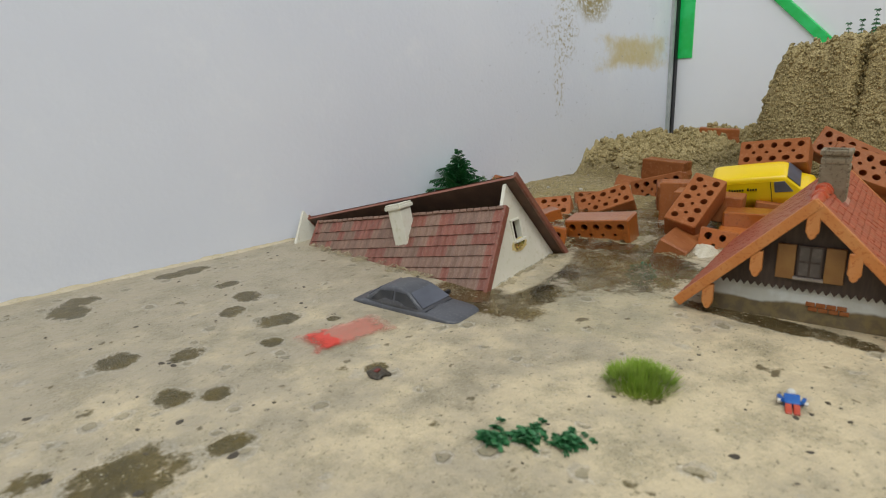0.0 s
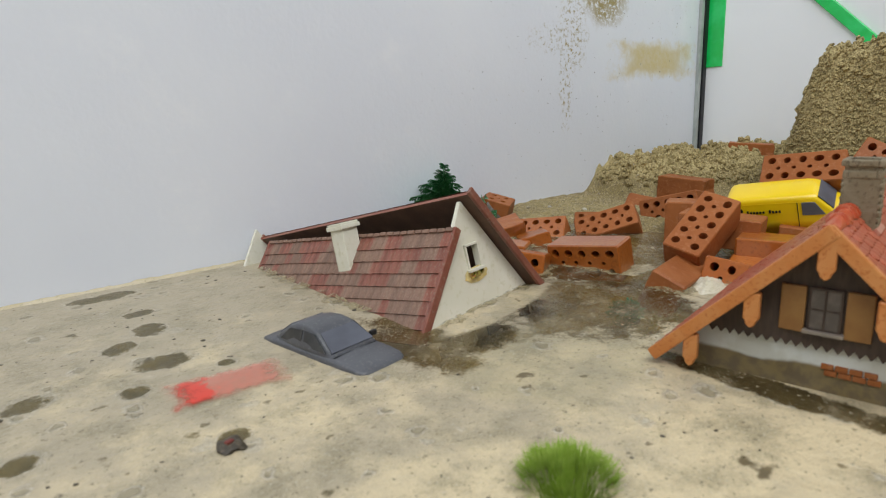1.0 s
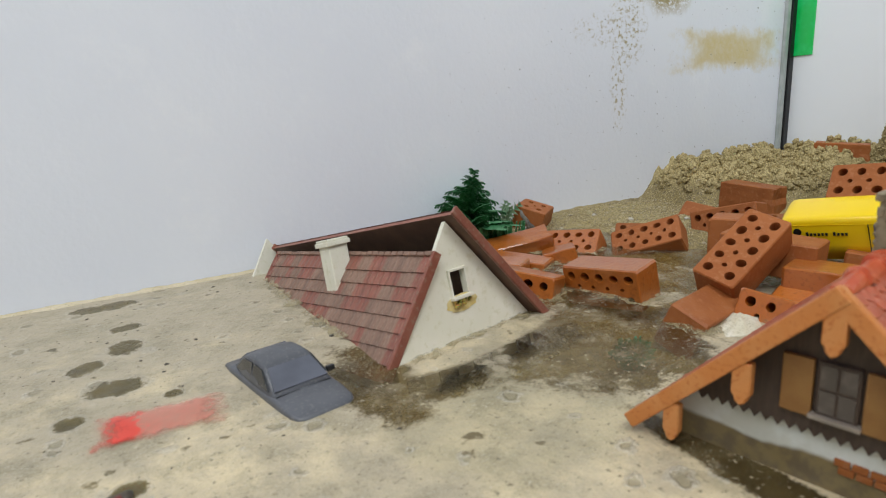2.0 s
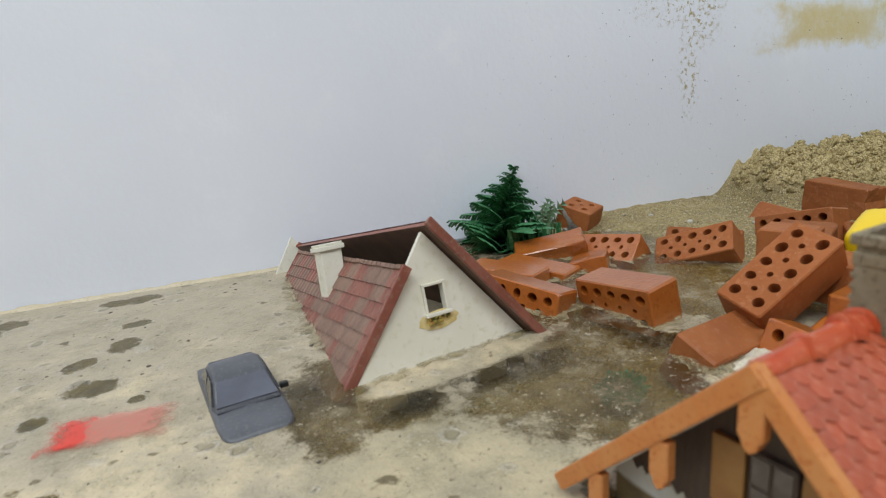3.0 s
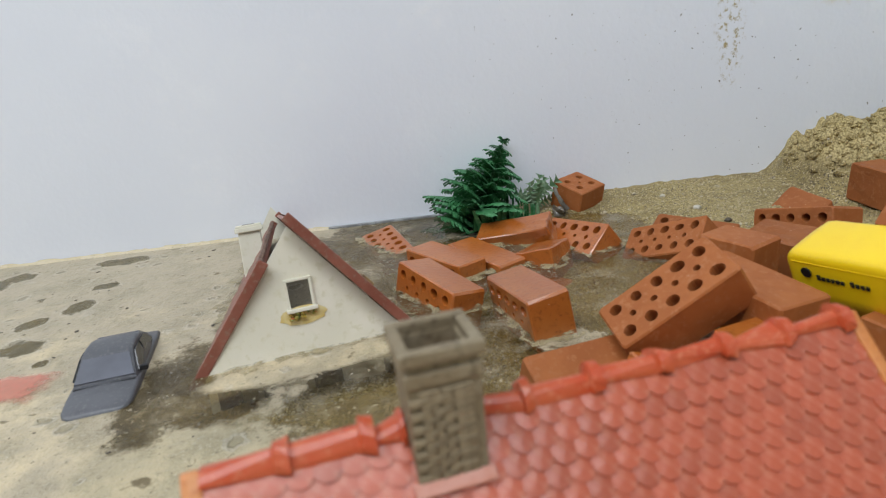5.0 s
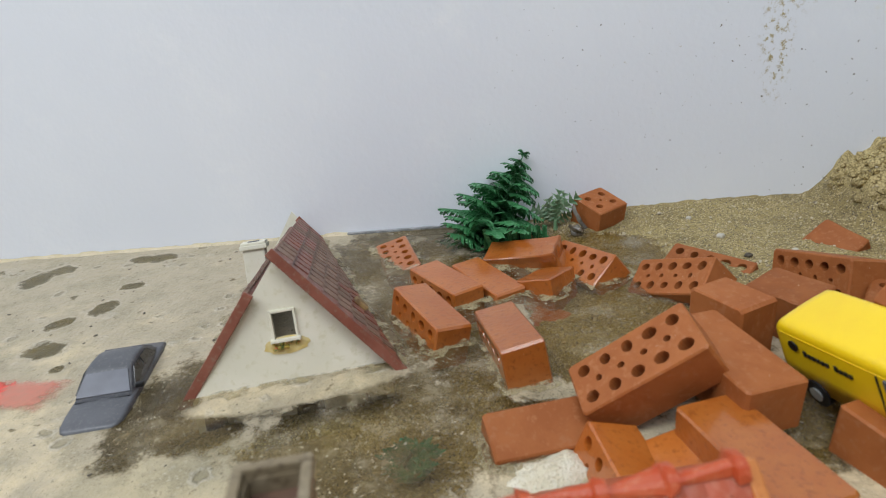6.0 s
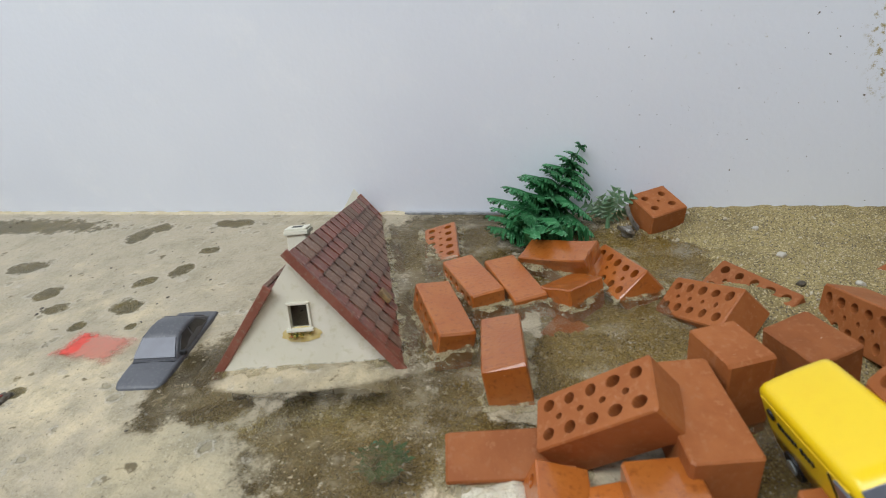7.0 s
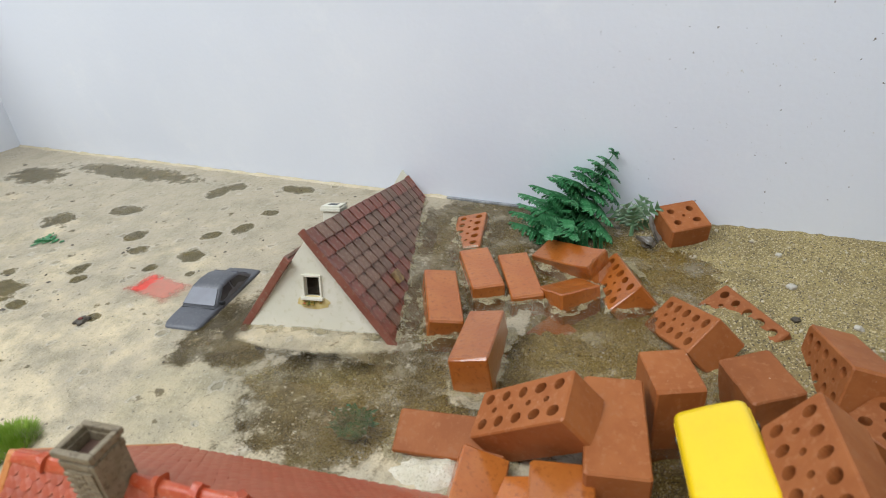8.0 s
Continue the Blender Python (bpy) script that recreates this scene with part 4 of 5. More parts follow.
win = part("window", box((GX - 0.0010, -0.0036, 0.0168), (GX + 0.0002, 0.0036, 0.0278), 0.0002), TIMBER, orange_house, "small four-paned window")
for y0, y1 in ((-0.0030, -0.0003), (0.0003, 0.0030)):
    for z0, z1 in ((0.0174, 0.0220), (0.0226, 0.0272)):
        part("pane", box((GX - 0.0012, y0, z0), (GX - 0.0009, y1, z1)), WINDOW, win, "dusty window pane")
part("sill", box((GX - 0.0022, -0.0044, 0.0160), (GX, 0.0044, 0.0169), 0.0002), SILL, win)
for y0, y1 in ((-0.0098, -0.0042), (0.0042, 0.0098)):
    part("shutter", box((GX - 0.0012, y0, 0.0158), (GX, y1, 0.0278), 0.0003), SHUTTER, orange_house, "plain brown shutter")
# carved pendants under the verge
for py in (0.0, 0.0150, 0.0295, -0.0125, -0.0270):
    z = RZ - 0.0045 - abs(py) * math.tan(slope)
    bm = prism([(-0.0019, 0.0015), (0.0019, 0.0015), (0.0019, -0.0055), (0.0012, -0.0062), (0.0012, -0.0070), (0.0, -0.0080), (-0.0012, -0.0070), (-0.0012, -0.0062), (-0.0019, -0.0055)], 0.0022, "x")
    bmesh.ops.bevel(bm, geom=list(bm.edges), offset=0.0003, segments=1, affect="EDGES")
    p = part("pendant", bm, VERGE, orange_house, "carved ochre pendant under the verge")
    p.location = (-0.0018, py, z)
bm = bmesh.new()
rnd = random.Random(2)
for r in range(2):
    for k in range(4):
        add_box(bm, (0, 0, 0), (0.0010, 0.0027, 0.0014), 0.0002, Matrix.Translation((GX + 0.0008, -0.0126 + k * 0.0030 + r * 0.0008, 0.0048 + r * 0.0016)))
part("brick_patch", bm, BRICK, orange_house, "patch of bare bricks in the white wall")

# stone chimney beside the ridge
chim = part("chimney", box((0.0281, -0.0022, 0.030), (0.0369, 0.0058, 0.0520)), STONE, orange_house, "square stone chimney with a moulded rim")
bm = bmesh.new()
for o, z0, z1, wd in ((0.0003, 0.0512, 0.0532, 0.0013), (0.0007, 0.0543, 0.0560, 0.0015)):
    x0, x1, y0, y1 = 0.0281 - o, 0.0369 + o, -0.0022 - o, 0.0058 + o
    for lo, hi in (((x0, y0), (x1, y0 + wd)), ((x0, y1 - wd), (x1, y1)), ((x0, y0 + wd), (x0 + wd, y1 - wd)), ((x1 - wd, y0 + wd), (x1, y1 - wd))):
        add_box(bm, (*lo, z0), (*hi, z1), 0.0004)
add_box(bm, (0.0282, -0.0021, 0.0528), (0.0292, 0.0057, 0.0545))
add_box(bm, (0.0358, -0.0021, 0.0528), (0.0368, 0.0057, 0.0545))
add_box(bm, (0.0292, -0.0021, 0.0528), (0.0358, -0.0012, 0.0545))
add_box(bm, (0.0292, 0.0048, 0.0528), (0.0358, 0.0057, 0.0545))
part("rim", bm, STONE, chim)
part("flue", box((0.0292, -0.0011, 0.0519), (0.0358, 0.0047, 0.0522)), ROOF_DARK, chim)
plate = part("flashing", box((-0.0051, -0.0009, -0.0006), (0.0051, 0.0009, 0.0004), 0.0002), Mat("pale_flashing", (0.50, 0.24, 0.18), (0.44, 0.17, 0.11), None, scale=200, fine=900, rough=0.35, bump=0.1).m, chim, "pale pink flashing at the foot of the chimney")
plate.matrix_basis = pose(0.0325, -0.0028, RZ - 0.0066 * math.tan(slope) + 0.0006, math.degrees(slope), 0, 0)
SB = mesh_of("stone", box((-0.0013, -0.0004, -0.00043), (0.0013, 0.0004, 0.00043), 0.00018), STONE)
rnd = random.Random(8)
for r in range(16):
    z = 0.0372 + r * 0.00088
    for k in range(3):
        off = (0.5 if r % 2 else 0.0)
        for fy in (-0.0023, 0.0059):
            shared("stone", SB, pose(0.0281 + 0.0013 + min(2.0, k + off * 0.9) * 0.0026, fy, z, 0, 0, rnd.uniform(-3, 3)) @ Matrix.Diagonal((rnd.uniform(0.85, 1.05), rnd.uniform(0.65, 1.0), 1, 1)), chim)
        for fx in (0.0285, 0.0365):
            shared("stone", SB, pose(fx, -0.0022 + 0.0013 + min(2.0, k + off * 0.9) * 0.0026, z, 0, 0, 90 + rnd.uniform(-3, 3)) @ Matrix.Diagonal((0.95, rnd.uniform(0.65, 1.0), 1, 1)), chim)

def loft(stations, corner=4):
    """Rounded cross-sections (x, half width, bottom, top, top corner radius, inset at the top) joined into one skin."""
    bm = bmesh.new()
    rings = []
    for x, w, z0, z1, r, tuck in stations:
        half = [(w, z0), (w, lerp(z0, z1, 0.35))]
        for k in range(corner + 1):
            a = math.pi / 2 * k / corner
            half.append((w - tuck - r + r * math.cos(a), z1 - r + r * math.sin(a)))
        half.append(((w - tuck - r) * 0.5, z1 + 0.02 * w))
        ring = half + [(0.0, z1 + 0.03 * w)] + [(-y, z) for y, z in half[::-1]]
        rings.append([bm.verts.new((x, y, z)) for y, z in ring])
    n = len(rings[0])
    for a, b in zip(rings, rings[1:]):
        for k in range(n):
            bm.faces.new((a[k], b[k], b[(k + 1) % n], a[(k + 1) % n]))
    bm.faces.new(rings[0])
    bm.faces.new(rings[-1][::-1])
    bmesh.ops.recalc_face_normals(bm, faces=bm.faces)
    return bm


chim.location = (-0.0035, -0.0038, 0.0012)

# ---- yellow van ----
f_, u_ = Vector((0.235, -0.960, 0.13)), Vector((-0.40, 0.10, 0.90))
van_m = axes((0, 0, 0), f_, u_)
left_v = Vector((van_m[0][1], van_m[1][1], van_m[2][1]))
up_v = Vector((van_m[0][2], van_m[1][2], van_m[2][2]))
van_m.translation = Vector((0.3598, 0.1990, 0.0241)) + left_v * 0.0100 - up_v * 0.0243 + Vector((van_m[0][0], van_m[1][0], van_m[2][0])) * 0.0015
van_m = van_m @ Matrix.Diagonal((0.94, 1, 1, 1))
van = thing("van", van_m, "yellow toy delivery van lying tilted on the bricks", "van")
bm = loft(((-0.0006, 0.0090, 0.0055, 0.0205, 0.0020, 0.0006), (0.0000, 0.0097, 0.0048, 0.0222, 0.0024, 0.0006), (0.0012, 0.0100, 0.0045, 0.0232, 0.0026, 0.0006), (0.0035, 0.0101, 0.0045, 0.0236, 0.0026, 0.0006),
           (0.0200, 0.0101, 0.0045, 0.0238, 0.0026, 0.0006), (0.0360, 0.0101, 0.0045, 0.0238, 0.0026, 0.0006), (0.0390, 0.0101, 0.0045, 0.0235, 0.0026, 0.0008), (0.0412, 0.0101, 0.0045, 0.0226, 0.0026, 0.0010),
           (0.0475, 0.0101, 0.0045, 0.0152, 0.0018, 0.0006), (0.0500, 0.0100, 0.0045, 0.0142, 0.0018, 0.0005), (0.0535, 0.0097, 0.0045, 0.0130, 0.0018, 0.0004), (0.0548, 0.0090, 0.0050, 0.0112, 0.0016, 0.0003)))
body = smooth(part("body", bm, YELLOW, van))
for s in (-1, 1):
    y0, y1 = sorted((s * 0.0096, s * 0.01025))
    w = part("side_window", prism([(0.0345, 0.0140), (0.0440, 0.0140), (0.0400, 0.0205), (0.0345, 0.0205)], y1 - y0, "y"), CAR_GLASS, van, "grey cab window")
    w.location.y = y0
    part("drip_rail", box((0.002, s * 0.0094 - 0.0003, 0.0205), (0.039, s * 0.0094 + 0.0003, 0.0208), 0.0001), YELLOW, van)
    part("door_seam", box((0.0325, y0, 0.005), (0.0328, y1 - 0.00025, 0.0208)), BLACK, van)
    lo, hi = (y0 - 0.0001, y0 + 0.0003) if s < 0 else (y1 - 0.0003, y1 + 0.0001)
    lg = bmesh.new()
    bmesh.ops.create_cone(lg, cap_ends=True, segments=16, radius1=0.0016, radius2=0.0016, depth=hi - lo, matrix=pose(0.0065, (lo + hi) / 2, 0.0178, 90))
    part("emblem", lg, BLACK, van, "round black emblem")
    for k in range(11):
        if k == 6:
            continue
        hgt = 0.0016 if k in (0, 7) else 0.0011
        part("lettering_bar", box((0.0098 + k * 0.00145, lo, 0.0160), (0.0107 + k * 0.00145, hi, 0.0160 + hgt)), BLACK, van)
    for wx_ in (0.0105, 0.0435):
        tb = bmesh.new()
        bmesh.ops.create_cone(tb, cap_ends=True, segments=24, radius1=0.0040, radius2=0.0040, depth=0.0030, matrix=pose(wx_, s * 0.0092, 0.0040, 90))
        wh = part("wheel", tb, BLACK, van, "black tyre")
        rb = bmesh.new()
        bmesh.ops.create_cone(rb, cap_ends=True, segments=16, radius1=0.0021, radius2=0.0016, depth=0.0008, matrix=pose(wx_, s * 0.0108, 0.0040, 90 * s))
        part("rim", rb, SEAM, wh, "grey wheel rim")
ws = part("windscreen", box((-0.0046, -0.0082, 0.0), (0.0046, 0.0082, 0.0005), 0.0002), CAR_GLASS, van, "grey windscreen")
ws.matrix_basis = pose(0.0443, 0, 0.0191, 0, 49.5, 0)
part("bumper", box((0.0535, -0.0100, 0.0035), (0.0562, 0.0100, 0.0062), 0.0006), BLACK, van)
part("rear_door_seam", box((-0.0006, -0.00015, 0.006), (0.0004, 0.00015, 0.020)), BLACK, van)


# ---- cars ----
DARK_GLASS = Mat("dark_window", (0.030, 0.031, 0.033), (0.055, 0.055, 0.055), None, scale=120, fine=700, rough=0.15, bump=0.03).m


def toy_car(name, m, paint, label, mirrors=True):
    car = thing(name, m, label, "car")
    smooth(part("body", loft(((-0.0280, 0.0080, -0.006, 0.0036, 0.0008, 0.0002), (-0.0272, 0.0090, -0.006, 0.0052, 0.0010, 0.0003), (-0.0210, 0.0097, -0.006, 0.0058, 0.0012, 0.0005), (-0.0060, 0.0098, -0.006, 0.0058, 0.0012, 0.0006),
                             (0.0085, 0.0098, -0.006, 0.0056, 0.0012, 0.0006), (0.0160, 0.0096, -0.006, 0.0052, 0.0012, 0.0005), (0.0210, 0.0092, -0.006, 0.0046, 0.0010, 0.0004), (0.0232, 0.0083, -0.006, 0.0041, 0.0009, 0.0003), (0.0243, 0.0070, -0.006, 0.0036, 0.0008, 0.0003), (0.0250, 0.0046, -0.006, 0.0008, 0.0006, 0.0002))), paint, car))
    smooth(part("cabin", loft(((-0.0225, 0.0074, 0.004, 0.0058, 0.0006, 0.0002), (-0.0190, 0.0080, 0.004, 0.0078, 0.0010, 0.0008), (-0.0130, 0.0085, 0.004, 0.0113, 0.0013, 0.0014), (-0.0095, 0.0087, 0.004, 0.0122, 0.0014, 0.0016), (-0.0040, 0.0088, 0.004, 0.0125, 0.0014, 0.0017),
                              (0.0000, 0.0088, 0.004, 0.0120, 0.0013, 0.0017), (0.0016, 0.0088, 0.004, 0.0112, 0.0012, 0.0016), (0.0098, 0.0087, 0.004, 0.0060, 0.0008, 0.0003))), paint, car))

    def glass(nm, quad, parent=car):
        """A pane on a cabin face, slightly proud of it."""
        g = bmesh.new()
        a = [Vector(q) for q in quad]
        nrm = (a[1] - a[0]).cross(a[2] - a[0]).normalized()
        cen = sum(a, Vector()) / 4
        if nrm.dot(cen - Vector((-0.005, 0, 0.004))) < 0:
            nrm = -nrm
        v0 = [g.verts.new(q + nrm * 0.00025) for q in a]
        v1 = [g.verts.new(q - nrm * 0.0004) for q in a]
        g.faces.new(v0)
        for i in range(4):
            g.faces.new((v0[i], v1[i], v1[(i + 1) % 4], v0[(i + 1) % 4]))
        bmesh.ops.recalc_face_normals(g, faces=g.faces)
        return part(nm, g, DARK_GLASS if nm == "side_window" else CAR_GLASS, parent, "smoky window")

    glass("windscreen", ((0.0094, -0.0078, 0.0066), (0.0094, 0.0078, 0.0066), (0.0024, 0.0062, 0.0110), (0.0024, -0.0062, 0.0110)))
    glass("rear_window", ((-0.0200, -0.0066, 0.0074), (-0.0200, 0.0066, 0.0074), (-0.0136, 0.0060, 0.0112), (-0.0136, -0.0060, 0.0112)))
    for s in (-1, 1):
        glass("side_window", ((-0.0042, s * 0.00850, 0.0066), (0.0072, s * 0.0086, 0.0066), (0.0008, s * 0.0073, 0.0108), (-0.0042, s * 0.0073, 0.0111)))
        glass("side_window", ((-0.0175, s * 0.0080, 0.0066), (-0.0054, s * 0.0085, 0.0066), (-0.0054, s * 0.0073, 0.0111), (-0.0122, s * 0.0072, 0.0106)))
        if mirrors and s > 0:
            part("mirror", box((0.0060, min(s * 0.0088, s * 0.0112), 0.0062), (0.0076, max(s * 0.0088, s * 0.0112), 0.0078), 0.0004), BLACK, car)
    part("bonnet_seam", box((0.0104, -0.0080, 0.0050), (0.0107, 0.0080, 0.00575)), BLACK, car)
    return car


toy_car("car", pose(0.1558, 0.2225, -0.0040, 0, -1.3, -79.5) @ Matrix.Diagonal((1.0, 1.08, 1.05, 1)), GREY_CAR, "grey toy saloon car sunk to its bonnet in foam")
red = thing("van", pose(0.1208, 0.2208, 0.0, 1.0, 0.5, -5.0), "red toy van drowned with only its roof at the surface", "van")
bm = box((-0.0172, -0.0098, -0.018), (0.0172, 0.0098, 0.0007), 0.0012)
for v in bm.verts:
    v.co.z += 0.0004 * noise.noise(v.co * 150)
smooth(part("roof", bm, RED_CAR, red))
part("bonnet", box((0.0172, -0.0088, -0.018), (0.0230, 0.0088, -0.0070), 0.0012), RED_CAR, red)

# ---- plants ----
def fir_crown(height, spread, tiers, seed, wide=0.40, full=0.75):
    """Tiers of drooping, toothed plastic boughs."""
    rnd = random.Random(seed)
    bm = bmesh.new()

    def bough(base, yaw, length, droop):
        """A frond: a thick midrib with toothed lobes that hang on both sides."""
        d = Vector((math.cos(yaw), math.sin(yaw), 0))
        side = Vector((-d.y, d.x, 0))
        n = max(4, int(length / 0.0015))
        up = Vector((0, 0, 1))
        spine = []
        for i in range(n + 2):
            t = i / n
            sag = 0.10 * math.sin(math.pi * min(t, 1.0)) - droop * t + 0.55 * droop * t * t
            spine.append(base + d * length * t + up * length * sag)
        rib = max(0.00035, 0.020 * length)
        for i in range(n):
            t = i / n
            a, b = spine[i], spine[i + 1]
            w = length * wide * (0.35 + 0.65 * math.sin(math.pi * min(1, 0.25 + 0.62 * t))) * (1 - t) ** 0.45 * rnd.uniform(0.45, 1.25) + 0.0006
            r0, r1 = rib * (1.15 - t), rib * (1.15 - t - 1 / n)
            v = [bm.verts.new(q) for q in (a - side * r0, a + up * r0, a + side * r0, b - side * r1, b + up * r1, b + side * r1)]
            bm.faces.new((v[0], v[3], v[4], v[1]))
            bm.faces.new((v[1], v[4], v[5], v[2]))
            for s in (-1, 1):
                hang = up * (-0.80 * w)
                tip = lerp(a, b, 1.25) + side * s * w + hang + up * rnd.uniform(-0.0005, 0.0003)
                tooth = lerp(a, b, 1.95) + side * s * w * 0.82 + hang * 0.80
                notch = lerp(a, b, 1.6) + side * s * w * 0.90 + hang * 0.88
                mid = lerp(a, tip, 0.5) + up * 0.10 * w
                f = [bm.verts.new(q) for q in (a, mid, tip, notch, tooth, lerp(a, b, 1.1))]
                for k in ((0, 1, 3, 5), (1, 2, 3), (3, 4, 5)):
                    q = [f[j] for j in k]
                    bm.faces.new(q if s > 0 else q[::-1])

    for k in range(tiers):
        t = k / (tiers - 1)
        z = height * (0.05 + 0.90 * t)
        r = spread * (1 - t) ** full + min(0.0026, height * 0.06)
        m = max(5, int(8.5 - 3 * t))
        y0 = rnd.uniform(0, 6)
        for i in range(m):
            bough(Vector((0, 0, z)), y0 + math.tau * i / m + rnd.uniform(-0.38, 0.38), r * rnd.uniform(0.66, 1.15), rnd.uniform(0.0, 0.45))
    for q in range(3):
        bough(Vector((0, 0, height * 0.95)), 1.0 + 2.1 * q, min(0.003, 0.12 * height), -1.0)
    return bm


def fir(name, m, height, spread, tiers, seed, label, mat=None, wide=0.40):
    tree = thing(name, m, label, "tree")
    bm = bmesh.new()
    bmesh.ops.create_cone(bm, cap_ends=True, segments=8, radius1=height * 0.026, radius2=height * 0.004, depth=height * 1.0, matrix=Matrix.Translation((0, 0, height * 0.46)))
    part("trunk", bm, mat or FIR, tree)
    bm = fir_crown(height, spread, tiers, seed, wide)
    back = m.inverted()
    for v in bm.verts:
        w = m @ v.co
        # boughs bend along the tank wall where they touch it
        if w.y > WY - 0.0008:
            w.y = WY - 0.0008 - 0.0006 * (w.y - WY) / 0.01
            v.co = back @ w
        # and lie on the brick before the tree
        elif w.x > 0.286 and w.y < 0.318 and w.z < 0.0135:
            w.z = 0.0135
            v.co = back @ w
    part("crown", bm, mat or FIR, tree)
    return tree


def flat_twig(base, tip, spread, tiers, seed, label):
    """A plastic twig that lies flat on the foam."""
    d = Vector(tip) - Vector(base)
    bm = fir_crown(d.length, spread, tiers, seed)
    bmesh.ops.transform(bm, matrix=Matrix.Diagonal((1, 1, 0.22, 1)) @ d.to_track_quat("Z", "Y").to_matrix().to_4x4(), verts=bm.verts)
    tw = tagged(part("fir_twig", bm, FIR), label, "twig")
    tw.location = base
    return tw


def along(base, tip):
    d = Vector(tip) - Vector(base)
    return Matrix.Translation(base) @ d.to_track_quat("Z", "Y").to_matrix().to_4x4()


b0, t0 = (0.2865, 0.3310, -0.005), (0.3132, 0.3605, 0.0405)
fir("fir_tree", along(b0, t0), (Vector(t0) - Vector(b0)).length, 0.0300, 13, 3, "dark green plastic fir tree leaning against the wall", None, 0.30)
FIR_PALE = Mat("muddy_green_plastic", (0.085, 0.19, 0.085), (0.15, 0.21, 0.12), (0.24, 0.32, 0.20), scale=200, fine=900, rough=0.5, bump=0.15).m


def leafy_sprig(m, size, leaves, mat, label):
    """A fan of lobed plastic leaflets on one short stalk."""
    rnd = random.Random(19)
    sprig = thing("plastic_sprig", m, label, "sprig")
    bm = bmesh.new()
    bmesh.ops.create_cone(bm, cap_ends=True, segments=6, radius1=size * 0.06, radius2=size * 0.03, depth=size * 0.7, matrix=Matrix.Translation((0, 0, size * 0.35)))
    part("stalk", bm, mat, sprig)
    for i in range(leaves):
        a = lerp(-1.15, 1.15, i / (leaves - 1)) + rnd.uniform(-0.1, 0.1)
        d = Vector((math.sin(a), rnd.uniform(-0.45, 0.45), math.cos(a))).normalized()
        side = d.cross(Vector((0, 1, 0))).normalized()
        out = d.cross(side)
        base = Vector((0, 0, size * rnd.uniform(0.15, 0.45)))
        ln = size * rnd.uniform(0.55, 0.75)
        bm = bmesh.new()
        n = 5
        for s_ in (-1, 1):
            spine = [base + d * ln * k / n + out * 0.10 * ln * (k / n) ** 2 for k in range(n + 1)]
            for k in range(n):
                w = ln * 0.36 * math.sin(math.pi * (0.22 + 0.70 * k / n))
                tip = lerp(spine[k], spine[k + 1], 1.25) + side * s_ * w - out * 0.15 * w
                q = [bm.verts.new(v) for v in (spine[k], lerp(spine[k], tip, 0.7) + out * 0.06 * ln, tip, lerp(spine[k + 1], tip, 0.45), spine[k + 1])]
                bm.faces.new(q if s_ > 0 else q[::-1])
        part("leaf", bm, mat, sprig)
    return sprig


leafy_sprig(pose(0.3255, 0.3450, -0.0004, -10, 4, 12), 0.0205, 9, FIR_PALE, "small muddy green plastic sprig beside the tree")
FIR_TEAL = Mat("teal_plastic", (0.012, 0.19, 0.105), (0.05, 0.25, 0.16), (0.20, 0.22, 0.14), scale=200, fine=900, rough=0.35, bump=0.15).m
rnd = random.Random(31)
bm = bmesh.new()
for k in range(150):
    a, e = rnd.uniform(0, math.tau), rnd.uniform(0.15, 1.4)
    d = Vector((math.cos(a) * math.cos(e), math.sin(a) * math.cos(e), math.sin(e)))
    side = d.cross(Vector((rnd.uniform(-1, 1), rnd.uniform(-1, 1), 0.4))).normalized()
    p = d * rnd.uniform(0.0016, 0.0040)
    ln, w_ = rnd.uniform(0.0018, 0.0032), rnd.uniform(0.0006, 0.0011)
    q = [bm.verts.new(v) for v in (p, p + d * ln * 0.4 + side * w_, p + d * ln * 0.7 + side * w_ * 0.6, p + d * ln, p + d * ln * 0.7 - side * w_ * 0.6, p + d * ln * 0.4 - side * w_)]
    bm.faces.new(q)
bush = thing("fir_tree", pose(0.2600, 0.1840, -0.0062, 0, 0, 20) @ Matrix.Diagonal((1.75, 1.45, 1.05, 1)), "drowned teal plastic tree just under the murky water", "tree")
part("crown", bm, FIR_TEAL, bush)
bm = bmesh.new()
bmesh.ops.create_icosphere(bm, subdivisions=2, radius=0.0040)
for v in bm.verts:
    v.co *= 1 + 0.25 * noise.noise(v.co * 400)
part("core", bm, FIR_TEAL, bush)
rnd = random.Random(23)
bm = bmesh.new()
for cx, cy, aim in ((0.1085, 0.1392, -0.35), (0.1135, 0.1325, -0.15), (0.1180, 0.1258, 0.05)):
    for k in range(4):
        sprig = fir_crown(0.0085 * rnd.uniform(0.7, 1.15), 0.0030, 4, 40 + k, 0.5)
        a = aim + rnd.uniform(-0.7, 0.7)
        d = Vector((math.cos(a), math.sin(a), rnd.uniform(0.0, 0.30)))
        mm = Matrix.Translation((cx + rnd.uniform(-0.0022, 0.0022), cy + rnd.uniform(-0.0022, 0.0022), 0.0003)) @ d.to_track_quat("Z", "Y").to_matrix().to_4x4()
        bmesh.ops.transform(sprig, matrix=mm, verts=sprig.verts)
        me_ = bpy.data.meshes.new("sprig")
        sprig.to_mesh(me_)
        sprig.free()
        bm.from_mesh(me_)
        bpy.data.meshes.remove(me_)
for v in bm.verts:
    v.co.z *= 0.45
tagged(part("fir_twig", bm, FIR), "dark green plastic fir twig floating on the foam", "twig")
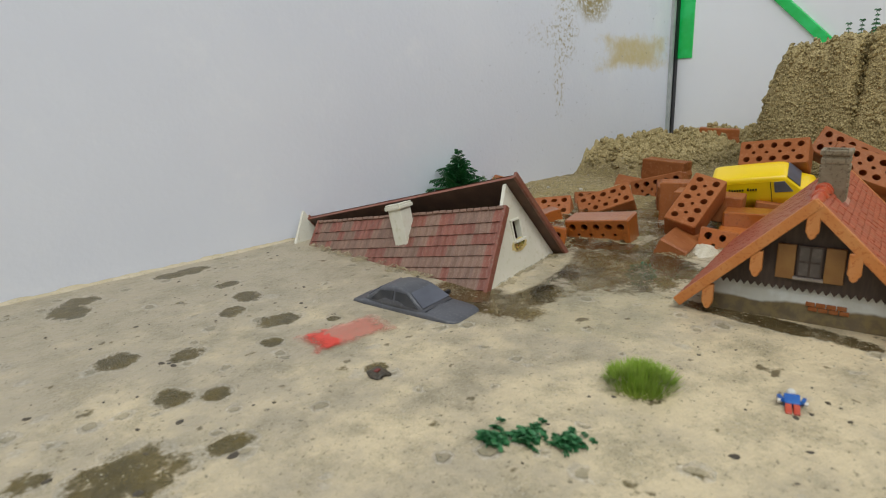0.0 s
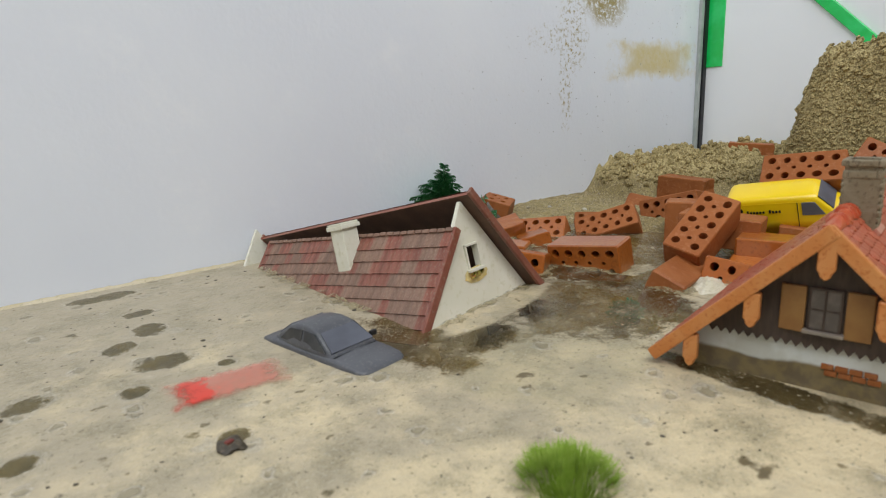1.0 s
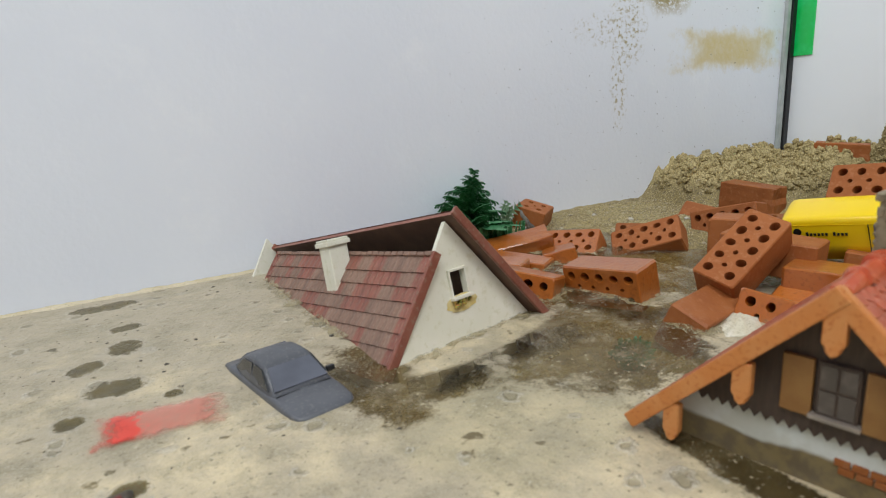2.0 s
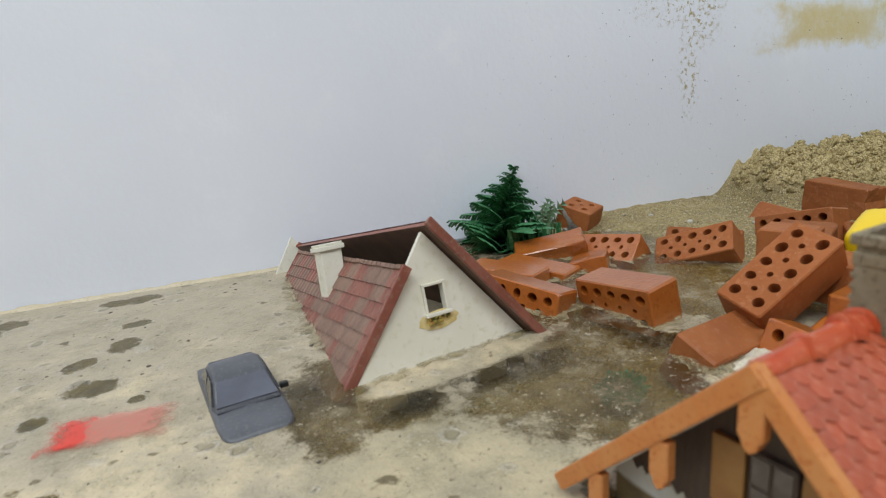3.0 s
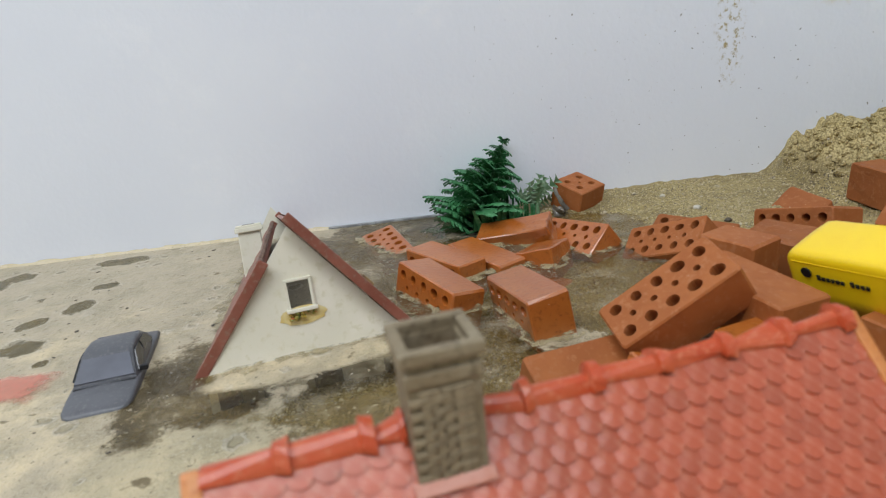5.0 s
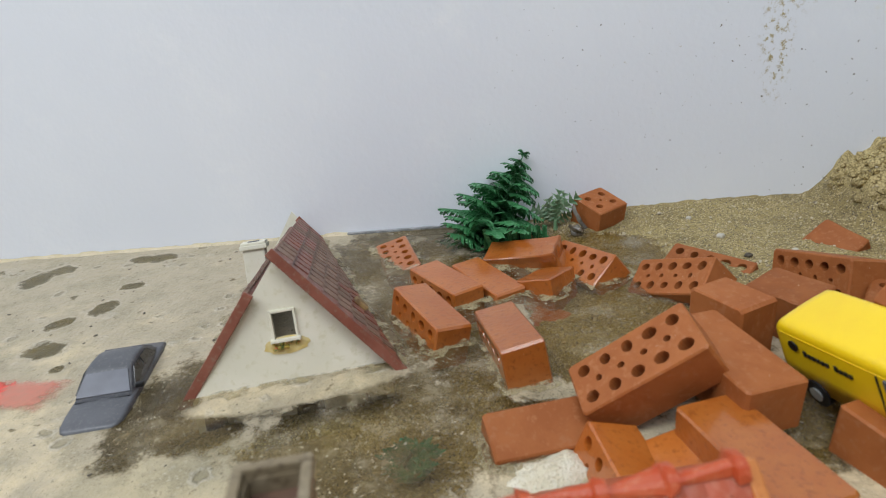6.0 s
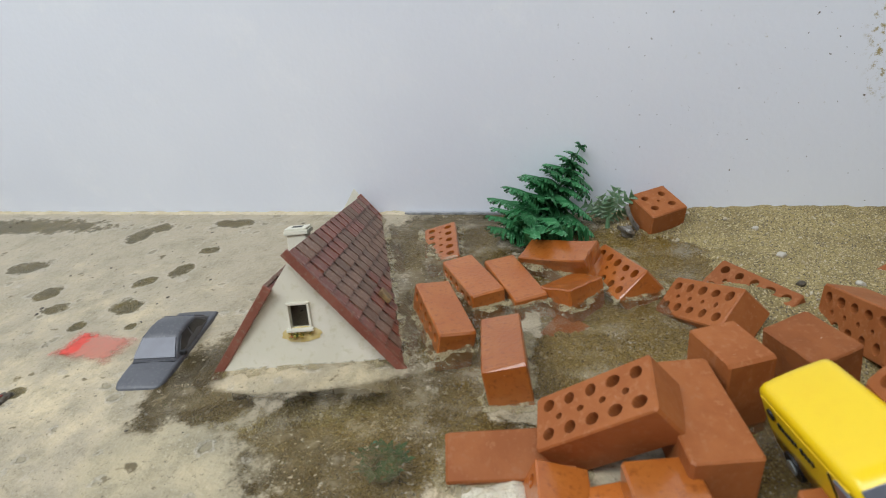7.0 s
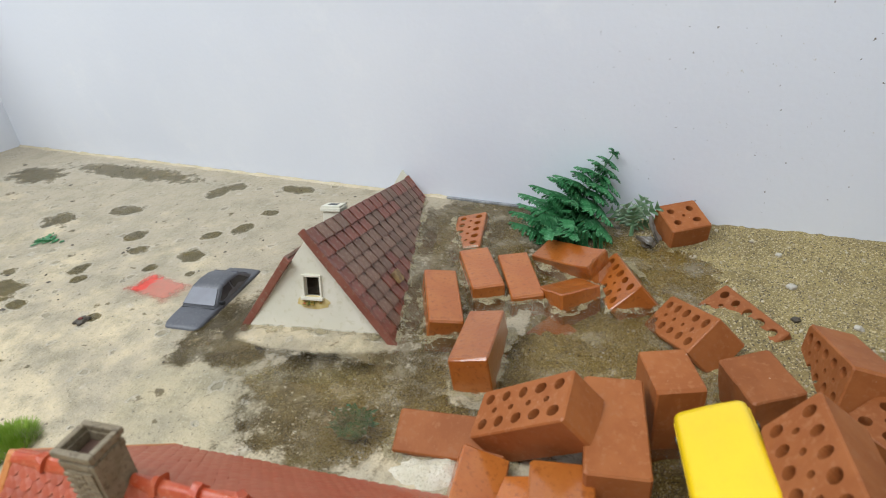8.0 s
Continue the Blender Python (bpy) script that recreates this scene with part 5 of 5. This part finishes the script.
flat_twig((0.0020, 0.2370, 0.0005), (0.0170, 0.2390, 0.0008), 0.0060, 4, 29, "small green fir twig floating on the foam")
for i, (x, y) in enumerate(((0.520, 0.1778), (0.520, 0.1701), (0.520, 0.1622))):
    z = sand_z(x, y) - 0.001
    fir("fir_tree", along((x, y, z), (x, y, z + 0.015)), 0.015, 0.0016, 6, 31 + i, "tiny dark plastic fir on top of the sand bank")

bm = bmesh.new()
rnd = random.Random(6)
for i in range(1300):
    a, r = rnd.uniform(0, math.tau), 0.0075 * math.sqrt(rnd.random())
    p = Vector((r * math.cos(a), r * math.sin(a), -0.0005))
    h_ = (0.0074 - 0.55 * r) * rnd.uniform(0.6, 1.1)
    tip = p + Vector((math.cos(a) * r * 0.30 + rnd.uniform(-0.0013, 0.0013), math.sin(a) * r * 0.30 + rnd.uniform(-0.0013, 0.0013), h_))
    s = Vector((-math.sin(a), math.cos(a), 0)) * 0.00016
    q = [bm.verts.new(v) for v in (p - s, p + s, lerp(p, tip, 0.6) + s * 0.7, tip, lerp(p, tip, 0.6) - s * 0.7)]
    bm.faces.new(q)
tuft = tagged(part("grass_tuft", bm, GRASS), "bright green fibre grass tuft floating in the foam", "grass")
tuft.matrix_world = pose(0.1570, 0.1268, 0.0) @ Matrix.Scale(1.16, 4)

# ---- small things ----
bm = bmesh.new()
add_box(bm, (-0.0022, -0.0012, 0.0), (0.0022, 0.0012, 0.0040), 0.0003, mat=0)
for s in (-1, 1):
    add_box(bm, (s * 0.0011 - 0.0009, -0.0012, -0.0040), (s * 0.0011 + 0.0009, 0.0012, -0.0001), 0.0003, mat=1)
    add_box(bm, (-0.0006, -0.0007, -0.0016), (0.0006, 0.0007, 0.0016), 0.0003, pose(s * 0.0031, -0.0004, 0.0022, -25, s * 16, 0), mat=0)
    add_box(bm, (-0.0005, -0.0005, -0.0005), (0.0005, 0.0005, 0.0005), 0.0002, pose(s * 0.0036, -0.0012, 0.0004), mat=2)
k0 = len(bm.faces)
bmesh.ops.create_uvsphere(bm, u_segments=12, v_segments=8, radius=0.0014, matrix=Matrix.Translation((0, 0, 0.0054)))
bm.faces.ensure_lookup_table()
for f in bm.faces[k0:]:
    f.material_index = 2
doll = tagged(part("toy_figure", bm, (Mat("blue_plastic", (0.02, 0.10, 0.36), (0.03, 0.14, 0.42), None, rough=0.35).m, Mat("red_plastic", (0.45, 0.05, 0.02), (0.5, 0.08, 0.04), None, rough=0.35).m, Mat("pale_plastic", (0.62, 0.60, 0.54), None, None, rough=0.4).m)),
              "small toy figure in blue and red floating on its back", "toy figure")
doll.matrix_world = pose(0.1715, 0.0925, 0.0006, -70, 0, -68) @ Matrix.Scale(0.85, 4)

# green tape on the far corner and a strip across the east wall
tagged(part("tape", box((RX - 0.0012, 0.3440, 0.1025), (RX - 0.0001, 0.3632, TOP), 0.0004), TAPE), "strip of bright green tape up the tank corner", "tape")
tb = part("tape", box((-0.0030, -0.15, -0.0045), (-0.0001, 0.15, 0.0045), 0.0008), TAPE)
tb.matrix_world = pose(RX, 0.2770, 0.1620, 44.0, 0, 0)
tagged(tb, "slanting strip of bright green tape on the glass", "tape")

def foam_heap(cx, cy, rx, ry, height, turn, seed, label):
    """A low, ragged mound of bubbles."""
    bm = bmesh.new()
    rings, n = 9, 34
    rows = []
    for i in range(rings + 1):
        t = i / rings
        row = []
        for j in range(n):
            a = math.tau * j / n
            edge = 1 + 0.42 * noise.noise((math.cos(a) * 1.7, math.sin(a) * 1.7, seed)) + 0.20 * noise.noise((math.cos(a) * 5, math.sin(a) * 5, seed))
            x, y = rx * t * edge * math.cos(a), ry * t * edge * math.sin(a)
            z = height * (1 - t * t) * (0.75 + 0.6 * noise.noise((x * 160, y * 160, seed))) + 0.0007 * noise.noise((x * 600, y * 600, seed)) * (1 - t)
            row.append(bm.verts.new((x, y, z - 0.0004 * t)))
        rows.append(row)
    for r0, r1 in zip(rows, rows[1:]):
        for j in range(n):
            bm.faces.new((r0[j], r1[j], r1[(j + 1) % n], r0[(j + 1) % n]))
    bmesh.ops.remove_doubles(bm, verts=bm.verts, dist=0.00002)
    ob = tagged(smooth(part("foam_heap", bm, HEAP_FOAM)), label, "foam", "", "stuff")
    ob.matrix_world = pose(cx, cy, 0.0004, 0, 0, turn)
    return ob


heap_mat = Mat("piled_bubbles", (0.62, 0.56, 0.41), (0.70, 0.65, 0.52), (0.44, 0.38, 0.25), scale=220, fine=1500, rough=0.4, bump=0.7, sss=0.1)
heap_mat.nt.links.new(heap_mat.ramp(heap_mat.noise(700, 4, 0.7), 0.74, 0.64), heap_mat.b.inputs["Alpha"])
HEAP_FOAM = heap_mat.m
foam_heap(0.2975, 0.1715, 0.0120, 0.0062, 0.0032, 25, 1.3, "thick white foam piled against the sunk brick")
foam_heap(0.3100, 0.1760, 0.0060, 0.0040, 0.0022, 10, 2.7, "small patch of white foam between the bricks")

# foam rim where the water meets the wall
bm = bmesh.new()
rnd = random.Random(12)
x = LX
prev = None
while x < 0.214:
    w_ = 0.0016 + 0.0022 * noise.noise((x * 60, 0, 0)) + rnd.uniform(0, 0.0008)
    h_ = 0.0006 + 0.0009 * noise.noise((x * 90, 4, 0)) + rnd.uniform(0, 0.0004)
    w_, h_ = max(w_, 0.0008), max(h_, 0.0005)
    cur = [bm.verts.new(q) for q in ((x, WY - 0.0002, h_ * 1.5), (x, WY - w_ * 0.35, h_), (x, WY - w_, 0.0002), (x, WY - w_ - 0.001, -0.0006))]
    if prev:
        for i in range(3):
            bm.faces.new((prev[i], prev[i + 1], cur[i + 1], cur[i]))
    prev = cur
    x += 0.0022
bmesh.ops.recalc_face_normals(bm, faces=bm.faces)
tagged(smooth(part("foam_rim", bm, FOAM)), "cream foam rim along the wall", "foam", "", "stuff")

# Grey strip drawn in for the dark shadow and reflection at the waterline.
WATERLINE_SHADE = Mat("waterline_shade", (0.16, 0.165, 0.165), (0.30, 0.31, 0.31), (0.09, 0.09, 0.09), scale=120, fine=900, rough=0.12, bump=0.25, coat=0.5).m
bm = bmesh.new()
add_box(bm, (0.212, WY - 0.0022, -0.004), (0.296, WY, 0.0012), 0.0006)
tagged(part("shade_strip", bm, WATERLINE_SHADE), "grey strip painted as shade and reflection at the foot of the wall", "glass edge", "", "structure")


def scrap(name, mat, m, size, seed, label, category):
    """A crumpled lump."""
    bm = bmesh.new()
    bmesh.ops.create_icosphere(bm, subdivisions=3, radius=1)
    for v in bm.verts:
        k = 1 + 0.45 * noise.noise(v.co * 1.4 + Vector((seed, 0, 0))) + 0.22 * noise.noise(v.co * 4 + Vector((0, seed, 0)))
        v.co = Vector((v.co.x * size[0], v.co.y * size[1], v.co.z * size[2])) * k
    ob = tagged(smooth(part(name, bm, mat)), label, category)
    ob.matrix_world = m
    return ob


MUCK = Mat("dark_muck", (0.045, 0.036, 0.024), (0.075, 0.058, 0.036), (0.14, 0.11, 0.07), scale=500, fine=1500, rough=0.5, bump=0.4).m
GREY_SCRAP = Mat("grey_film", (0.17, 0.155, 0.13), (0.26, 0.24, 0.21), (0.12, 0.09, 0.06), scale=300, fine=1200, rough=0.2, bump=0.3, coat=0.5).m
PALE_STONE = Mat("pale_stone", (0.48, 0.45, 0.38), (0.36, 0.32, 0.25), None, scale=400, fine=1500, rough=0.5, bump=0.2).m


def shard(m, length, width, bend, seed, label):
    """A curled, pointed scrap of film."""
    bm = bmesh.new()
    n = 7
    rows = []
    for i in range(n + 1):
        t = i / n
        w = width * (1 - t) ** 0.8 * (1 + 0.3 * noise.noise((t * 4, seed, 0)))
        z = bend * length * t * t
        rows.append([(length * t, w * (k - 0.5) + 0.15 * width * noise.noise((t * 3, k, seed)), z + 0.25 * width * (k - 0.5) ** 2 * 4 + 0.0006 * noise.noise((t * 6, k * 3, seed))) for k in (0.0, 0.35, 0.7, 1.0)])
    for lift in (0.0, 0.0004):
        vs_ = [[bm.verts.new((x, y, z + lift)) for x, y, z in r] for r in rows]
        for r0, r1 in zip(vs_, vs_[1:]):
            for k in range(3):
                bm.faces.new((r0[k], r1[k], r1[k + 1], r0[k + 1]))
    ob = tagged(smooth(part("film_scrap", bm, GREY_SCRAP)), label, "debris")
    ob.matrix_world = m
    return ob


shard(pose(0.3390, 0.3390, 0.0010, 20, -48, 160), 0.0130, 0.0070, 0.25, 1.0, "dark curled plastic scrap leaning on the half brick")
shard(pose(0.3370, 0.3350, 0.0006, -10, -14, 205), 0.0095, 0.0060, 0.35, 2.0, "wet grey plastic scrap on the sand")
scrap("debris", GREY_SCRAP, pose(0.3350, 0.3375, 0.0012, 10, 20, 40), (0.0042, 0.0036, 0.0028), 3, "wet grey-brown lump beside the half brick", "debris")
clump = scrap("debris", MUCK, pose(0.1095, 0.1872, 0.0004, 0, 0, 20), (0.0030, 0.0036, 0.0009), 5, "dark muddy clump with a red fleck floating on foam", "debris")
part("fleck", box((-0.0012, -0.0006, 0.0004), (0.0008, 0.0008, 0.0013), 0.0003), Mat("red_fleck", (0.17, 0.025, 0.018), (0.12, 0.02, 0.015), None, rough=0.4).m, clump, "dark red fleck")
for x, y, r, mat, label in ((0.3969, 0.2853, 0.0013, MUCK, "dark pebble on the wet sand"), (0.3962, 0.3111, 0.0016, PALE_STONE, "pale flat pebble on the wet sand"), (0.4169, 0.2863, 0.0013, PALE_STONE, "pale round pebble on the wet sand"), (0.3918, 0.3388, 0.0012, PALE_STONE, "pale pebble on the wet sand")):
    scrap("pebble", mat, Matrix.Translation((x, y, sand_z(x, y) + r * 0.4)), (r * 1.3, r, r * 0.8), x * 90, label, "pebble")

# dark bits drifting on the foam
rnd = random.Random(77)
bits = []
while len(bits) < 230:
    x, y = rnd.uniform(-0.10, 0.22), rnd.uniform(0.075, 0.350)
    if noise.noise((x * 22, y * 22, 4.0)) > -0.12:
        bits.append(((x, y, 0.0), 0.0004 + 0.0011 * rnd.random() ** 3))
dirt_bits = clod_mesh("dirt_bits", MUCK, "dark crumbs of dirt drifting on the foam", bits, 78)
dirt_bits.scale.z = 0.4

# ---- foam collars where bricks and roof break the water ----
vs, fs = [], []


def collar(pts, width, closed=True, height=0.0011):
    """A ragged strip of foam along a water line."""
    line = []
    n = len(pts)
    for i in range(n if closed else n - 1):
        a, b = Vector(pts[i]), Vector(pts[(i + 1) % n])
        m = max(1, int((b - a).length / 0.0012))
        line += [lerp(a, b, k / m) for k in range(m)]
    if not closed:
        line.append(Vector(pts[-1]))
    n = len(line)
    mid = sum(line, Vector((0, 0))) / n
    k0 = len(vs)
    for i, p in enumerate(line):
        q, r = line[(i + 1) % n] if closed or i < n - 1 else p, line[i - 1] if closed or i else p
        d = (q - r).normalized()
        out = Vector((d.y, -d.x))
        if out.dot(p - mid) < 0 and closed:
            out = -out
        w = width * max(0.25, 1 + 1.5 * noise.noise((p.x * 110, p.y * 110, 2)) + 0.8 * noise.noise((p.x * 330, p.y * 330, 6)))
        h = height * max(0.2, 0.7 + 0.9 * noise.noise((p.x * 200, p.y * 200, 9)))
        for o, z in ((-0.0006, h * 1.2), (w * 0.3, h * 0.7), (w * 0.75, 0.0005), (w, 0.0002)):
            vs.append((p.x + out.x * o, p.y + out.y * o, z))
    for i in range(n if closed else n - 1):
        j = (i + 1) % n
        for k in range(3):
            fs.append((k0 + i * 4 + k, k0 + i * 4 + k + 1, k0 + j * 4 + k + 1, k0 + j * 4 + k))


def hull(pts):
    pts = sorted(set(pts))

    def half(seq):
        out = []
        for p in seq:
            while len(out) > 1 and (out[-1][0] - out[-2][0]) * (p[1] - out[-2][1]) - (out[-1][1] - out[-2][1]) * (p[0] - out[-2][0]) <= 0:
                out.pop()
            out.append(p)
        return out[:-1]
    return half(pts) + half(pts[::-1])


for ob in lying:
    co = [v.co for v in ob.data.vertices]
    lo, hi = [min(c_[i] for c_ in co) for i in range(3)], [max(c_[i] for c_ in co) for i in range(3)]
    cor = [ob.matrix_basis @ Vector((x, y, z)) for x in (lo[0], hi[0]) for y in (lo[1], hi[1]) for z in (lo[2], hi[2])]
    cut = []
    for a in range(8):
        for b in (a ^ 1, a ^ 2, a ^ 4):
            if b > a and cor[a].z * cor[b].z < 0:
                p = cor[a].lerp(cor[b], cor[a].z / (cor[a].z - cor[b].z))
                cut.append((round(p.x, 6), round(p.y, 6)))
    if len(cut) > 2 and cut[0][0] < 0.345 and sand_z(*cut[0]) < 0.001:
        collar(hull(cut), 0.0027, True, 0.0013)
mr = house_m @ m_r
line = []
for k in range(24):
    s_ = 0.1410 * k / 23
    a, b = mr @ Vector((s_, 0, 0.001)), mr @ Vector((s_, 0.07, 0.001))
    p = a.lerp(b, a.z / (a.z - b.z))
    line.append((p.x, p.y))
collar(line[::-1], 0.0018, False)
ml = house_m @ m_l
line = []
for k in range(20):
    s_ = 0.030 + 0.097 * k / 19
    a, b = ml @ Vector((s_, 0, 0.001)), ml @ Vector((s_, 0.07, 0.001))
    p = a.lerp(b, a.z / (a.z - b.z))
    line.append((p.x, p.y))
collar(line[::-1], 0.0036, False, 0.0018)
ga, gb = house_m @ Vector((-0.030, 0.0030, 0)), house_m @ Vector((0.031, 0.0030, 0))
ga, gb = ((p.x + 0.2 * p.z, p.y) for p in (ga, gb))
collar([ga, gb], 0.0026, False, 0.0008)
me = bpy.data.meshes.new("foam_collars")
me.from_pydata(vs, [], fs)
me.materials.append(LACE)
tagged(smooth(new("foam_collars", me)), "bubbly cream foam clinging to bricks and roof at the water line", "foam", "", "stuff")
